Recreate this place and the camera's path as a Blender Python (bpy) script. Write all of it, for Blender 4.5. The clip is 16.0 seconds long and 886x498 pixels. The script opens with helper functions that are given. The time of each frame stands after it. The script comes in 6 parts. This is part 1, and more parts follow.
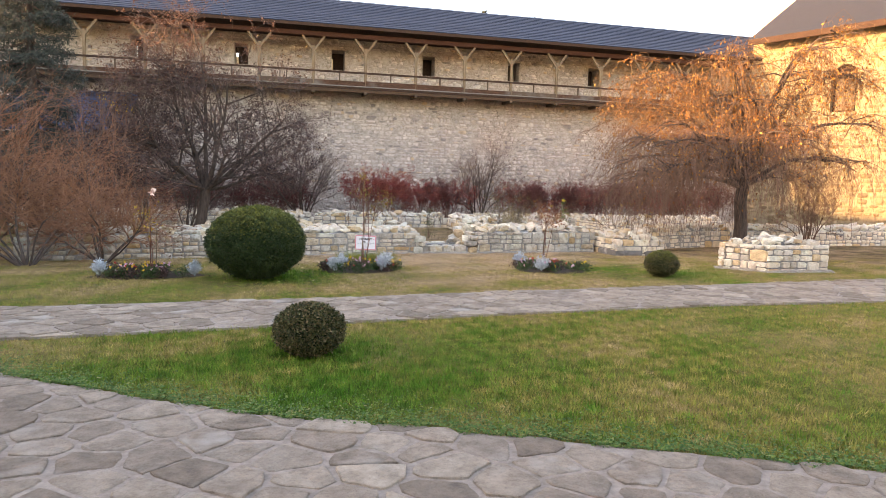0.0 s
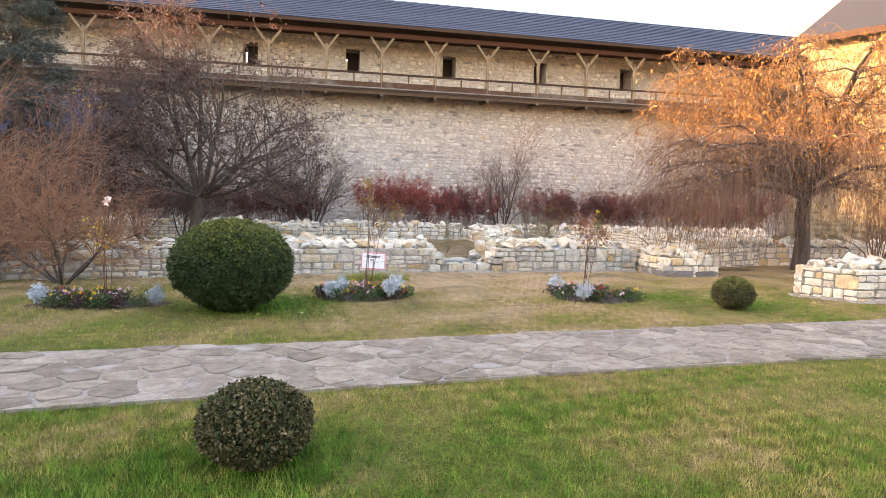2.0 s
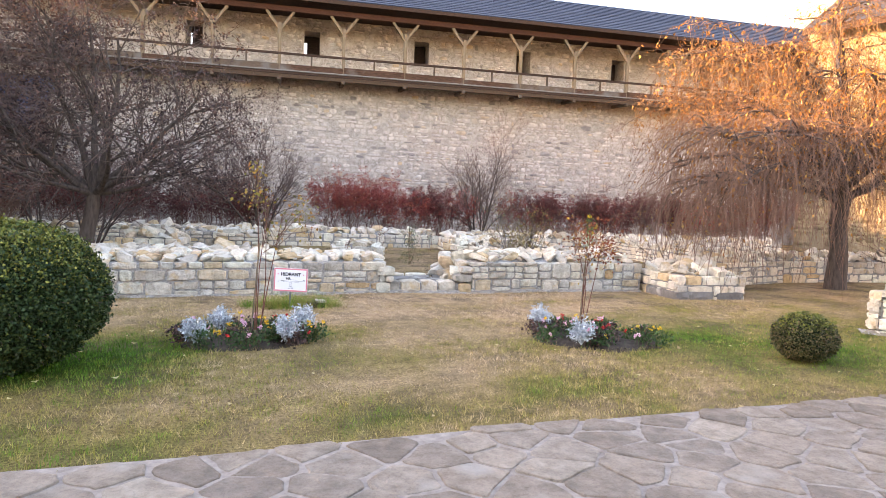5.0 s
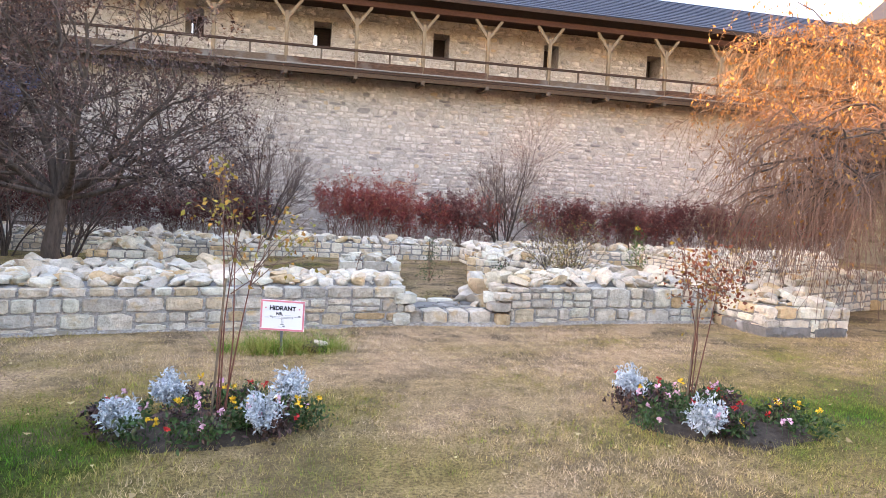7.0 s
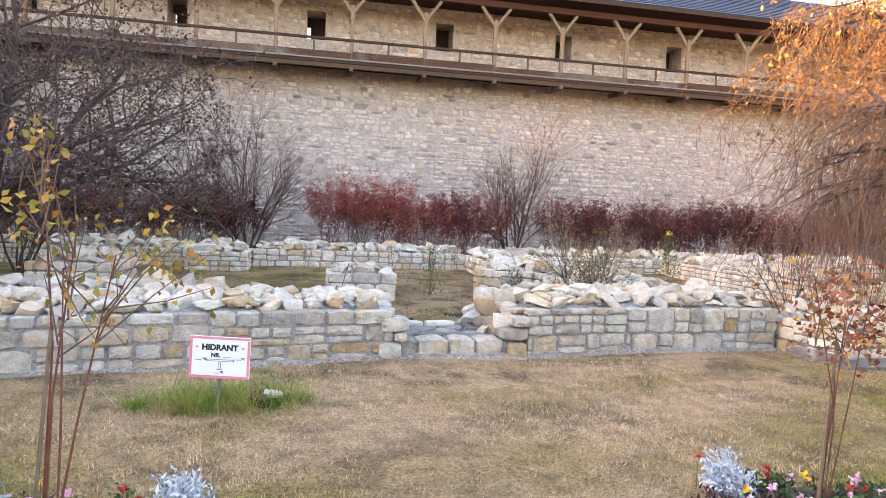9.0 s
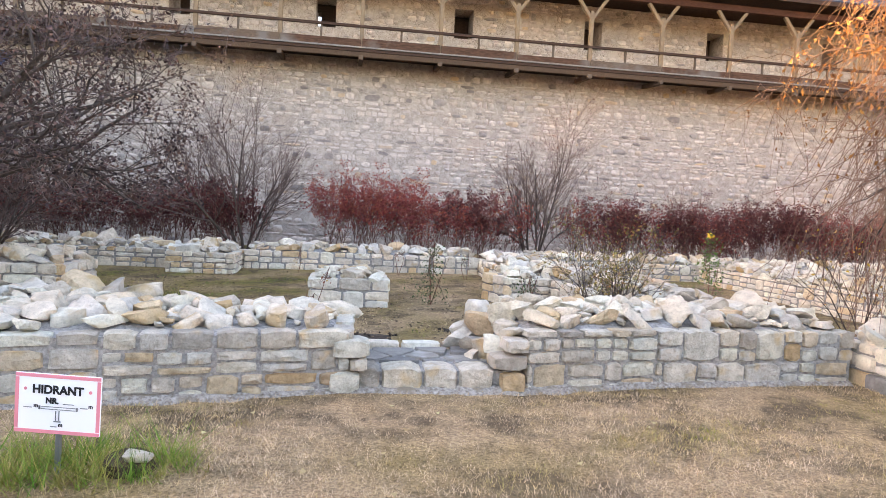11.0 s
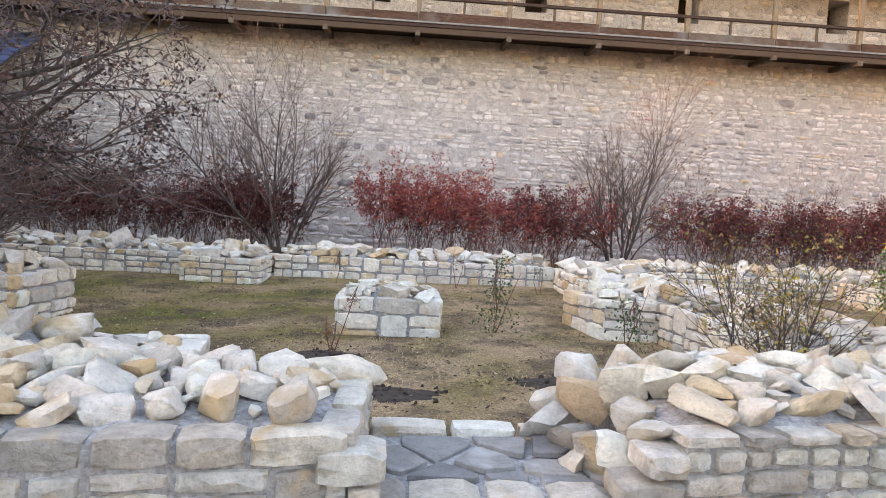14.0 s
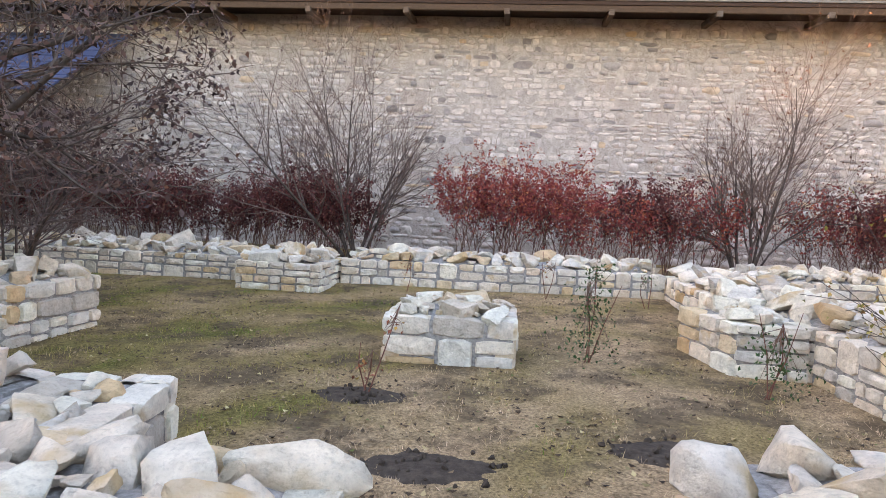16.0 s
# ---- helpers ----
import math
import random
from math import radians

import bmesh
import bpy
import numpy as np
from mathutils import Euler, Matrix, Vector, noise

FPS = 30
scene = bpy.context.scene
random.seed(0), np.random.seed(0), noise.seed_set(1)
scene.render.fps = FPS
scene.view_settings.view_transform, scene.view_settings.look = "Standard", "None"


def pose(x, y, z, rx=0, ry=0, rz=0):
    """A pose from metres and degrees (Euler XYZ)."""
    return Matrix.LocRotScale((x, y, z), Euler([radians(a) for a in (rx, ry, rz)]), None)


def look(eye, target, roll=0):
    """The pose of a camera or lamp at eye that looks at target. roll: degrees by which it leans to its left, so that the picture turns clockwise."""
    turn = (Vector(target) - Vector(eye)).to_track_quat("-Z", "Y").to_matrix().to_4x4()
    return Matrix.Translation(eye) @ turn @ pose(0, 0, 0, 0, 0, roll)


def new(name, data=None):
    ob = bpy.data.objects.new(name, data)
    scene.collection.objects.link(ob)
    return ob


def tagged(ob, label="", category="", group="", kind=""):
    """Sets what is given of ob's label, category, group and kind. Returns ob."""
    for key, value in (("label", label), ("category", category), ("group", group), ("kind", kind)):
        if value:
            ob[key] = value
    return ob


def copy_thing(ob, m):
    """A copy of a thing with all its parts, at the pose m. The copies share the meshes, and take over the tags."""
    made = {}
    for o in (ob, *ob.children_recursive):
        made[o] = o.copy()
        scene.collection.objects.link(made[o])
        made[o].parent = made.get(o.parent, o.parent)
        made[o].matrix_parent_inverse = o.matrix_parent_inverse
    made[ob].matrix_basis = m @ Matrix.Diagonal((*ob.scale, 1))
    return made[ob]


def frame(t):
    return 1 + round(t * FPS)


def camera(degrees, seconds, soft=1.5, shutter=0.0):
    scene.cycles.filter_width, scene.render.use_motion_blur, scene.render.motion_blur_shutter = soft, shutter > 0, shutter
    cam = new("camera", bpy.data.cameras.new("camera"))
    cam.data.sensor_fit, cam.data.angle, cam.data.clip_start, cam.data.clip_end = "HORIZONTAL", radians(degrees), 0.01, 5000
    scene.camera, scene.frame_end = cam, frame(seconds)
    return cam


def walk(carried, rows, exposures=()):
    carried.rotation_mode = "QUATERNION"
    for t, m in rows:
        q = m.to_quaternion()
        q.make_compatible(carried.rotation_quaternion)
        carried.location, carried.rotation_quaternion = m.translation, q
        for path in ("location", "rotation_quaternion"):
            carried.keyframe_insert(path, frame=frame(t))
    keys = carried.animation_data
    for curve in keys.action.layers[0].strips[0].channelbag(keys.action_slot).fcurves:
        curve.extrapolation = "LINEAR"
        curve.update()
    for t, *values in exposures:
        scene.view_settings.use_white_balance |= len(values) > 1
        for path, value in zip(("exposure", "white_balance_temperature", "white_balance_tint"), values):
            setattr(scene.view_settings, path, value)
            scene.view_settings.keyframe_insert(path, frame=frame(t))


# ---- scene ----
cam = camera(68.6, 16.0, soft=0.5)
METRES, EYE, TILT, LEAN, TURN = 16.0, 1.5, 0.0, 0.0, -13.4
ROWS = [
    (0.0, 0.0, 0.0, 0.0, 0.11, -5.03, -1.27),
    (0.5, 0.0025, 0.0342, 0.0016, 0.48, -4.83, -1.38),
    (1.0, 0.0011, 0.0724, 0.0018, 0.87, -4.73, -1.72),
    (1.5, -0.006, 0.1058, 0.0042, 1.65, -4.59, -1.83),
    (2.0, -0.0023, 0.1355, 0.0029, 1.84, -4.39, -1.64),
    (2.5, 0.004, 0.1719, 0.0025, 1.91, -4.28, -1.7),
    (3.0, 0.0091, 0.2047, 0.0064, 1.9, -4.12, -1.72),
    (3.5, 0.0214, 0.2384, 0.0015, 0.57, -4.05, -1.85),
    (6.0, 0.0179, 0.4186, -0.0035, 0.81, -3.75, -2.47),
    (6.5, 0.0137, 0.453, -0.0024, 1.17, -3.66, -2.78),
    (7.0, 0.0056, 0.4867, 0.0026, 1.46, -3.56, -2.7),
    (7.5, 0.0021, 0.5235, -0.002, 1.64, -3.65, -2.85),
    (8.0, -0.0018, 0.5534, -0.002, 1.81, -3.5, -2.65),
    (8.5, 0.0007, 0.5793, 0.0021, 1.87, -3.3, -2.47),
    (11.0, 0.0366, 0.7098, -0.0029, 4.95, -3.12, -2.77),
    (11.5, 0.0377, 0.7367, -0.0027, 6.05, -3.13, -2.83),
    (12.0, 0.0438, 0.7636, -0.0039, 6.56, -3.26, -2.81),
    (12.5, 0.0373, 0.7932, -0.0032, 7.97, -3.28, -3.25),
    (13.0, 0.0278, 0.8205, -0.0003, 9.74, -3.37, -3.19),
    (13.5, 0.0239, 0.8469, -0.0032, 10.15, -3.52, -3.05),
    (14.0, 0.0164, 0.8741, -0.0035, 10.54, -3.45, -3.14),
    (14.5, 0.0095, 0.9009, -0.0027, 11.42, -3.46, -3.0),
    (15.0, 0.0102, 0.926, -0.0043, 12.12, -3.58, -2.71),
    (15.5, 0.0111, 0.9534, -0.0053, 16.51, -3.72, -2.67),
    (16.0, 0.014, 0.981, -0.0055, 19.68, -3.85, -2.56),
]
walk(cam, [(t, pose(0, 0, EYE, TILT, LEAN, TURN) @ pose(METRES * x, METRES * y, METRES * z, 90 + pitch, roll, yaw)) for t, x, y, z, yaw, pitch, roll in ROWS], exposures=[(0.0, 3.25, 7800, 27), (1.0, 3.58, 7700, 27), (3.5, 3.54, 7500, 28), (6.0, 3.62, 7100, 29), (8.0, 3.6, 7000, 29), (11.0, 3.57, 7100, 28), (13.0, 3.56, 7100, 27), (16.0, 3.62, 7200, 28)])

# ---- light ----
SUN_EL, SUN_AZ = radians(8.5), radians(2.0)   # low sun from -x, slightly +y
world = bpy.data.worlds.new("sky")
scene.world = world
world.use_nodes = True
wt = world.node_tree
sky = wt.nodes.new("ShaderNodeTexSky")
sky.sky_type = "NISHITA"
sky.sun_disc = False
sky.sun_elevation = SUN_EL
sky.sun_rotation = radians(-90) + SUN_AZ
sky.dust_density = 1.2
wt.links.new(sky.outputs[0], wt.nodes["Background"].inputs[0])
wt.nodes["Background"].inputs[1].default_value = 0.15
sun_to = Vector((-math.cos(SUN_AZ) * math.cos(SUN_EL), math.sin(SUN_AZ) * math.cos(SUN_EL), math.sin(SUN_EL)))
sun = new("sun", bpy.data.lights.new("sun", "SUN"))
sun.data.energy, sun.data.angle, sun.data.color = 2.0, radians(0.6), (1.0, 0.66, 0.31)
sun.matrix_world = look(sun_to * 100, (0, 0, 0))
R = random.Random(7)
G = np.random.default_rng(11)


# ---- materials ----
def ramp(nt, fac, stops):
    n = nt.nodes.new("ShaderNodeValToRGB")
    e = n.color_ramp.elements
    while len(e) < len(stops):
        e.new(0.5)
    for k, (p, c) in zip(e, stops):
        k.position, k.color = p, (*c, 1)
    nt.links.new(fac, n.inputs[0])
    return n.outputs[0]


def mixc(nt, fac, a, b, mode="MIX"):
    n = nt.nodes.new("ShaderNodeMix")
    n.data_type, n.blend_type = "RGBA", mode
    for i, v in ((0, fac), (6, a), (7, b)):
        if hasattr(v, "links"):
            nt.links.new(v, n.inputs[i])
        else:
            n.inputs[i].default_value = v if i == 0 else (*v, 1)
    return n.outputs[2]


def noisef(nt, scale, detail=4.0, rough=0.6, coords=None, stretch=None):
    n = nt.nodes.new("ShaderNodeTexNoise")
    n.inputs["Scale"].default_value, n.inputs["Detail"].default_value, n.inputs["Roughness"].default_value = scale, detail, rough
    if coords is None:
        coords = nt.nodes.new("ShaderNodeNewGeometry").outputs["Position"]
    if stretch:
        m = nt.nodes.new("ShaderNodeMapping")
        m.inputs["Scale"].default_value = stretch
        nt.links.new(coords, m.inputs[0])
        coords = m.outputs[0]
    nt.links.new(coords, n.inputs["Vector"])
    return n.outputs["Fac"]


def material(name, roughness=0.85, metallic=0.0, spec=0.15):
    m = bpy.data.materials.new(name)
    m.use_nodes = True
    b = m.node_tree.nodes["Principled BSDF"]
    b.inputs["Roughness"].default_value, b.inputs["Metallic"].default_value = roughness, metallic
    b.inputs["Specular IOR Level"].default_value = spec
    return m, m.node_tree, b


def bump(nt, b, height, strength=0.4, distance=0.01):
    n = nt.nodes.new("ShaderNodeBump")
    n.inputs["Strength"].default_value, n.inputs["Distance"].default_value = strength, distance
    nt.links.new(height, n.inputs["Height"])
    nt.links.new(n.outputs[0], b.inputs["Normal"])


def piece_random(nt, island):
    if island:
        return nt.nodes.new("ShaderNodeNewGeometry").outputs["Random Per Island"]
    return nt.nodes.new("ShaderNodeObjectInfo").outputs["Random"]


def stone_mat(name, stops, island, grain=9.0, blotch=0.35, bumpd=0.02, stain=(0.52, 0.35, 0.16), stain_at=0.62, roughness=0.9, vein=2.3):
    m, nt, b = material(name, roughness)
    base = ramp(nt, piece_random(nt, island), stops)
    spots = noisef(nt, grain, 6, 0.65)
    base = mixc(nt, blotch, base, ramp(nt, spots, [(0.3, (0.25, 0.24, 0.22)), (0.66, (1, 1, 1))]), "MULTIPLY")
    base = mixc(nt, 0.26, base, ramp(nt, noisef(nt, grain * 6, 5, 0.7), [(0.34, (0.3, 0.29, 0.27)), (0.50, (1, 1, 1))]), "MULTIPLY")
    shift = nt.nodes.new("ShaderNodeVectorMath")
    shift.operation = "MULTIPLY_ADD"
    nt.links.new(piece_random(nt, island), shift.inputs[0])
    shift.inputs[1].default_value = (37.0, 61.0, 23.0)
    nt.links.new(nt.nodes.new("ShaderNodeNewGeometry").outputs["Position"], shift.inputs[2])
    big = noisef(nt, vein, 3, 0.5, shift.outputs[0])
    base = mixc(nt, ramp(nt, big, [(stain_at, (0, 0, 0)), (stain_at + 0.12, (0.75, 0.75, 0.75))]), base, stain)
    nt.links.new(base, b.inputs["Base Color"])
    lumps = nt.nodes.new("ShaderNodeMath")
    lumps.operation = "MULTIPLY_ADD"
    nt.links.new(noisef(nt, grain * 0.55, 3, 0.5, shift.outputs[0]), lumps.inputs[0])
    lumps.inputs[1].default_value = 2.2
    nt.links.new(noisef(nt, grain * 2.2, 8, 0.7), lumps.inputs[2])
    bump(nt, b, lumps.outputs[0], 0.9, bumpd)
    return m


PALE = [(0.0, (0.526, 0.467, 0.389)), (0.12, (0.710, 0.610, 0.480)), (0.3, (0.880, 0.759, 0.600)), (0.5, (0.738, 0.672, 0.573)), (0.68, (0.900, 0.841, 0.673)), (0.82, (0.809, 0.677, 0.514)), (0.90, (0.753, 0.577, 0.361)), (0.965, (0.673, 0.444, 0.229)), (1.0, (0.880, 0.772, 0.646))]
M_STONE = stone_mat("pale_sandstone", PALE, False, 9.0, 0.36, 0.045, stain_at=0.61, vein=3.6)
M_STONE_J = stone_mat("pale_sandstone_joined", PALE, True, 8.0, 0.24, 0.045, stain_at=0.61, vein=3.6)
M_RUBBLE = stone_mat("rubble_sandstone", PALE, False, 7.0, 0.46, 0.07, stain_at=0.57, vein=2.8)
# face stones of the front walls: the pale palette about a fifth darker
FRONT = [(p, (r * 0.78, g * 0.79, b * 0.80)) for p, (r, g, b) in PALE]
M_FRONT = stone_mat("darker_sandstone", FRONT, False, 9.0, 0.55, 0.045, stain_at=0.60, vein=3.6)
FRONT_J = stone_mat("darker_sandstone_joined", FRONT, True, 8.0, 0.5, 0.045, stain_at=0.60, vein=3.6)
OLD = [(0.0, (0.508, 0.416, 0.362)), (0.15, (0.713, 0.61, 0.535)), (0.3, (0.583, 0.491, 0.443)), (0.45, (0.788, 0.686, 0.61)), (0.6, (0.648, 0.54, 0.454)), (0.72, (0.745, 0.648, 0.583)), (0.84, (0.464, 0.4, 0.367)), (0.9, (0.27, 0.232, 0.216)), (0.94, (0.67, 0.562, 0.486)), (1.0, (0.648, 0.464, 0.302))]
M_OLD = stone_mat("old_wall_stone", OLD, True, 7.0, 0.5, 0.04, (0.40, 0.31, 0.21), 0.66)
M_OLD_P = stone_mat("old_wall_stone_piece", OLD, False, 7.0, 0.5, 0.04, (0.40, 0.31, 0.21), 0.66)
FLAG = [(0.0, (0.254, 0.201, 0.155)), (0.3, (0.339, 0.271, 0.211)), (0.6, (0.411, 0.332, 0.259)), (0.85, (0.29, 0.233, 0.184)), (1.0, (0.484, 0.397, 0.309))]
M_FLAG = stone_mat("grey_flagstone", FLAG, False, 8.0, 0.6, 0.045, (0.40, 0.355, 0.305), 0.60, 0.85)
FLAG_J = stone_mat("grey_flagstone_joined", FLAG, True, 11.0, 0.6, 0.03, (0.40, 0.355, 0.305), 0.60, 0.85)
DARK = [(0.0, (0.168, 0.155, 0.144)), (0.5, (0.252, 0.233, 0.209)), (1.0, (0.347, 0.310, 0.261))]
M_DARK = stone_mat("dark_slab", DARK, False, 8.0, 0.4, 0.015, (0.5, 0.48, 0.44), 0.6)


def plain_noise(name, a, b_, scale, roughness=0.9, stretch=None, bumpd=0.01, c=None, spec=0.12):
    m, nt, b = material(name, roughness, 0.0, spec)
    f = noisef(nt, scale, 6, 0.65, None, stretch)
    col = ramp(nt, f, [(0.3, a), (0.7, b_)])
    if c:
        col = mixc(nt, ramp(nt, noisef(nt, scale * 0.17, 3), [(0.5, (0, 0, 0)), (0.65, (1, 1, 1))]), col, c)
    nt.links.new(col, b.inputs["Base Color"])
    bump(nt, b, f, 0.5, bumpd)
    return m


M_MORTAR = plain_noise("grey_mortar", (0.17, 0.155, 0.14), (0.44, 0.41, 0.375), 26, 0.95, None, 0.05)
M_PATHBED = plain_noise("path_joint_mortar", (0.21, 0.17, 0.14), (0.36, 0.30, 0.25), 16, 0.95, None, 0.01)
M_COURTBED = plain_noise("sandy_joint", (0.185, 0.148, 0.12), (0.33, 0.268, 0.22), 16, 0.95, None, 0.01)


def old_mortar():
    """Pale lime mortar, smeared over thin stones, with dark open joints."""
    m, nt, b = material("lime_mortar", 0.95)
    f = noisef(nt, 8, 6, 0.65)
    col = ramp(nt, f, [(0.3, (0.37, 0.31, 0.265)), (0.7, (0.60, 0.52, 0.455))])
    col = mixc(nt, ramp(nt, noisef(nt, 0.9, 4), [(0.5, (0, 0, 0)), (0.68, (0.8, 0.8, 0.8))]), col, (0.48, 0.385, 0.325))
    geo = nt.nodes.new("ShaderNodeNewGeometry")
    mp = nt.nodes.new("ShaderNodeMapping")
    mp.inputs["Scale"].default_value = (2.7, 2.7, 12.0)
    nt.links.new(geo.outputs["Position"], mp.inputs[0])
    vo = nt.nodes.new("ShaderNodeTexVoronoi")
    vo.feature = "DISTANCE_TO_EDGE"
    nt.links.new(mp.outputs[0], vo.inputs["Vector"])
    crack = ramp(nt, vo.outputs["Distance"], [(0.0, (0.22, 0.18, 0.16)), (0.08, (1, 1, 1))])
    open_ = ramp(nt, noisef(nt, 2.6, 3, 0.6), [(0.38, (0, 0, 0)), (0.50, (1, 1, 1))])
    nt.links.new(mixc(nt, open_, col, mixc(nt, 1.0, col, crack, "MULTIPLY")), b.inputs["Base Color"])
    bump(nt, b, vo.outputs["Distance"], 0.5, 0.03)
    return m


M_OLDMORTAR = old_mortar()
M_SOIL = plain_noise("dark_soil", (0.035, 0.026, 0.02), (0.09, 0.068, 0.05), 18, 1.0, None, 0.04)
M_WOOD = plain_noise("weathered_wood", (0.055, 0.037, 0.027), (0.15, 0.105, 0.075), 9, 0.8, (1, 6, 6), 0.006, (0.14, 0.12, 0.105))
M_EAVE = plain_noise("red_brown_eave_timber", (0.05, 0.022, 0.016), (0.10, 0.045, 0.032), 7, 0.8, (1, 6, 6), 0.004)
M_PLANK = plain_noise("grey_weathered_plank", (0.11, 0.098, 0.088), (0.26, 0.235, 0.21), 9, 0.85, (1, 6, 6), 0.005)
M_LIGHTWOOD = plain_noise("pale_timber", (0.13, 0.09, 0.06), (0.25, 0.185, 0.12), 8, 0.75, (6, 6, 1), 0.004)
M_DARKWOOD = plain_noise("dark_brown_timber", (0.028, 0.017, 0.013), (0.075, 0.044, 0.032), 8, 0.8, (1, 6, 6), 0.006)
M_BARK = plain_noise("bark", (0.045, 0.034, 0.028), (0.13, 0.10, 0.085), 16, 0.95, (1, 1, 0.25), 0.02)
M_TWIG = plain_noise("brown_twig", (0.13, 0.078, 0.057), (0.25, 0.155, 0.113), 10, 0.85, None, 0.002)
M_TWIG_GREY = plain_noise("grey_brown_twig", (0.085, 0.058, 0.05), (0.19, 0.135, 0.114), 10, 0.85, None, 0.002)
M_TWIG_RUST = plain_noise("rust_twig", (0.22, 0.108, 0.064), (0.36, 0.185, 0.108), 10, 0.85, None, 0.002)
M_TWIG_ORANGE = plain_noise("ochre_twig", (0.12, 0.07, 0.042), (0.22, 0.135, 0.08), 10, 0.8, None, 0.002)
M_PLASTER = plain_noise("plain_plaster", (0.42, 0.37, 0.30), (0.56, 0.50, 0.41), 3, 0.95, None, 0.01)


def leaf_mat(name, stops, rough=0.6):
    m, nt, b = material(name, rough)
    col = ramp(nt, piece_random(nt, True), stops)
    nt.links.new(col, b.inputs["Base Color"])
    return m


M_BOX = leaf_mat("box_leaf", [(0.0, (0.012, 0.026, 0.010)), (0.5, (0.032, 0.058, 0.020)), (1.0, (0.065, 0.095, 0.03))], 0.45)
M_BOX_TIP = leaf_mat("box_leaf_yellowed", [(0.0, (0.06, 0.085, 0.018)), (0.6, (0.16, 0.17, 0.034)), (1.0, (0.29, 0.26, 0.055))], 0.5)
M_BOX_BROWN = leaf_mat("box_leaf_bronzed", [(0.0, (0.022, 0.03, 0.011)), (0.45, (0.065, 0.07, 0.024)), (0.8, (0.14, 0.12, 0.05)), (1.0, (0.23, 0.15, 0.085))], 0.5)
M_PURPLE = leaf_mat("purple_brown_leaf", [(0.0, (0.035, 0.022, 0.022)), (0.6, (0.09, 0.054, 0.05)), (1.0, (0.18, 0.10, 0.075))])
M_RUSSET = leaf_mat("russet_leaf", [(0.0, (0.104, 0.045, 0.030)), (1.0, (0.208, 0.102, 0.066))])
M_ORANGE = leaf_mat("orange_leaf", [(0.0, (0.13, 0.05, 0.016)), (0.5, (0.27, 0.115, 0.028)), (0.85, (0.36, 0.18, 0.045)), (1.0, (0.43, 0.27, 0.085))])
M_RED = leaf_mat("barberry_leaf", [(0.0, (0.168, 0.033, 0.035)), (0.5, (0.280, 0.053, 0.049)), (0.85, (0.392, 0.090, 0.056)), (1.0, (0.476, 0.165, 0.070))])
M_REDBROWN = leaf_mat("barberry_leaf_faded", [(0.0, (0.06, 0.02, 0.02)), (0.6, (0.125, 0.038, 0.034)), (1.0, (0.22, 0.07, 0.055))])
M_YELLOW = leaf_mat("yellow_leaf", [(0.0, (0.42, 0.28, 0.03)), (0.6, (0.55, 0.36, 0.05)), (1.0, (0.5, 0.18, 0.04))])
M_GREEN = leaf_mat("green_leaf", [(0.0, (0.03, 0.06, 0.02)), (0.7, (0.06, 0.11, 0.035)), (1.0, (0.12, 0.10, 0.05))])
M_SILVER = leaf_mat("silver_leaf", [(0.0, (0.30, 0.34, 0.37)), (0.6, (0.50, 0.55, 0.58)), (1.0, (0.66, 0.70, 0.72))], 0.8)
M_SPRUCE = leaf_mat("spruce_needle", [(0.0, (0.028, 0.038, 0.033)), (1.0, (0.088, 0.098, 0.085))])
M_LEAF_DRY = leaf_mat("fallen_leaf", [(0.0, (0.30, 0.20, 0.09)), (0.6, (0.42, 0.31, 0.15)), (1.0, (0.5, 0.42, 0.2))], 0.8)
M_FLOWER_RED = leaf_mat("red_petal", [(0.0, (0.42, 0.015, 0.02)), (1.0, (0.65, 0.06, 0.05))])
M_FLOWER_YEL = leaf_mat("yellow_petal", [(0.0, (0.75, 0.42, 0.02)), (1.0, (0.85, 0.55, 0.06))])
M_FLOWER_PINK = leaf_mat("pink_petal", [(0.0, (0.6, 0.25, 0.4)), (1.0, (0.8, 0.55, 0.6))])
M_FLOWER_ROSE = leaf_mat("peach_petal", [(0.0, (0.75, 0.45, 0.35)), (1.0, (0.85, 0.65, 0.55))])


M_WEED = leaf_mat("weed_leaf", [(0.0, (0.03, 0.075, 0.016)), (0.6, (0.07, 0.14, 0.03)), (0.9, (0.15, 0.2, 0.045)), (1.0, (0.25, 0.22, 0.09))], 0.7)


def grass_mat():
    m, nt, b = material("grass_blades", 0.8, 0.0, 0.06)
    a = nt.nodes.new("ShaderNodeAttribute")
    a.attribute_name = "tint"
    sep = nt.nodes.new("ShaderNodeSeparateColor")
    nt.links.new(a.outputs["Color"], sep.inputs[0])
    col = ramp(nt, sep.outputs[0], [(0.0, (0.068, 0.185, 0.02)), (0.25, (0.155, 0.24, 0.034)), (0.48, (0.32, 0.27, 0.07)), (0.70, (0.47, 0.325, 0.155)), (1.0, (0.58, 0.41, 0.265))])
    nt.links.new(mixc(nt, 0.85, col, ramp(nt, sep.outputs[1], [(0.0, (0.34, 0.36, 0.36)), (0.6, (0.95, 0.95, 0.95)), (1.0, (1.35, 1.35, 1.3))]), "MULTIPLY"), b.inputs["Base Color"])
    return m


M_GRASS = grass_mat()


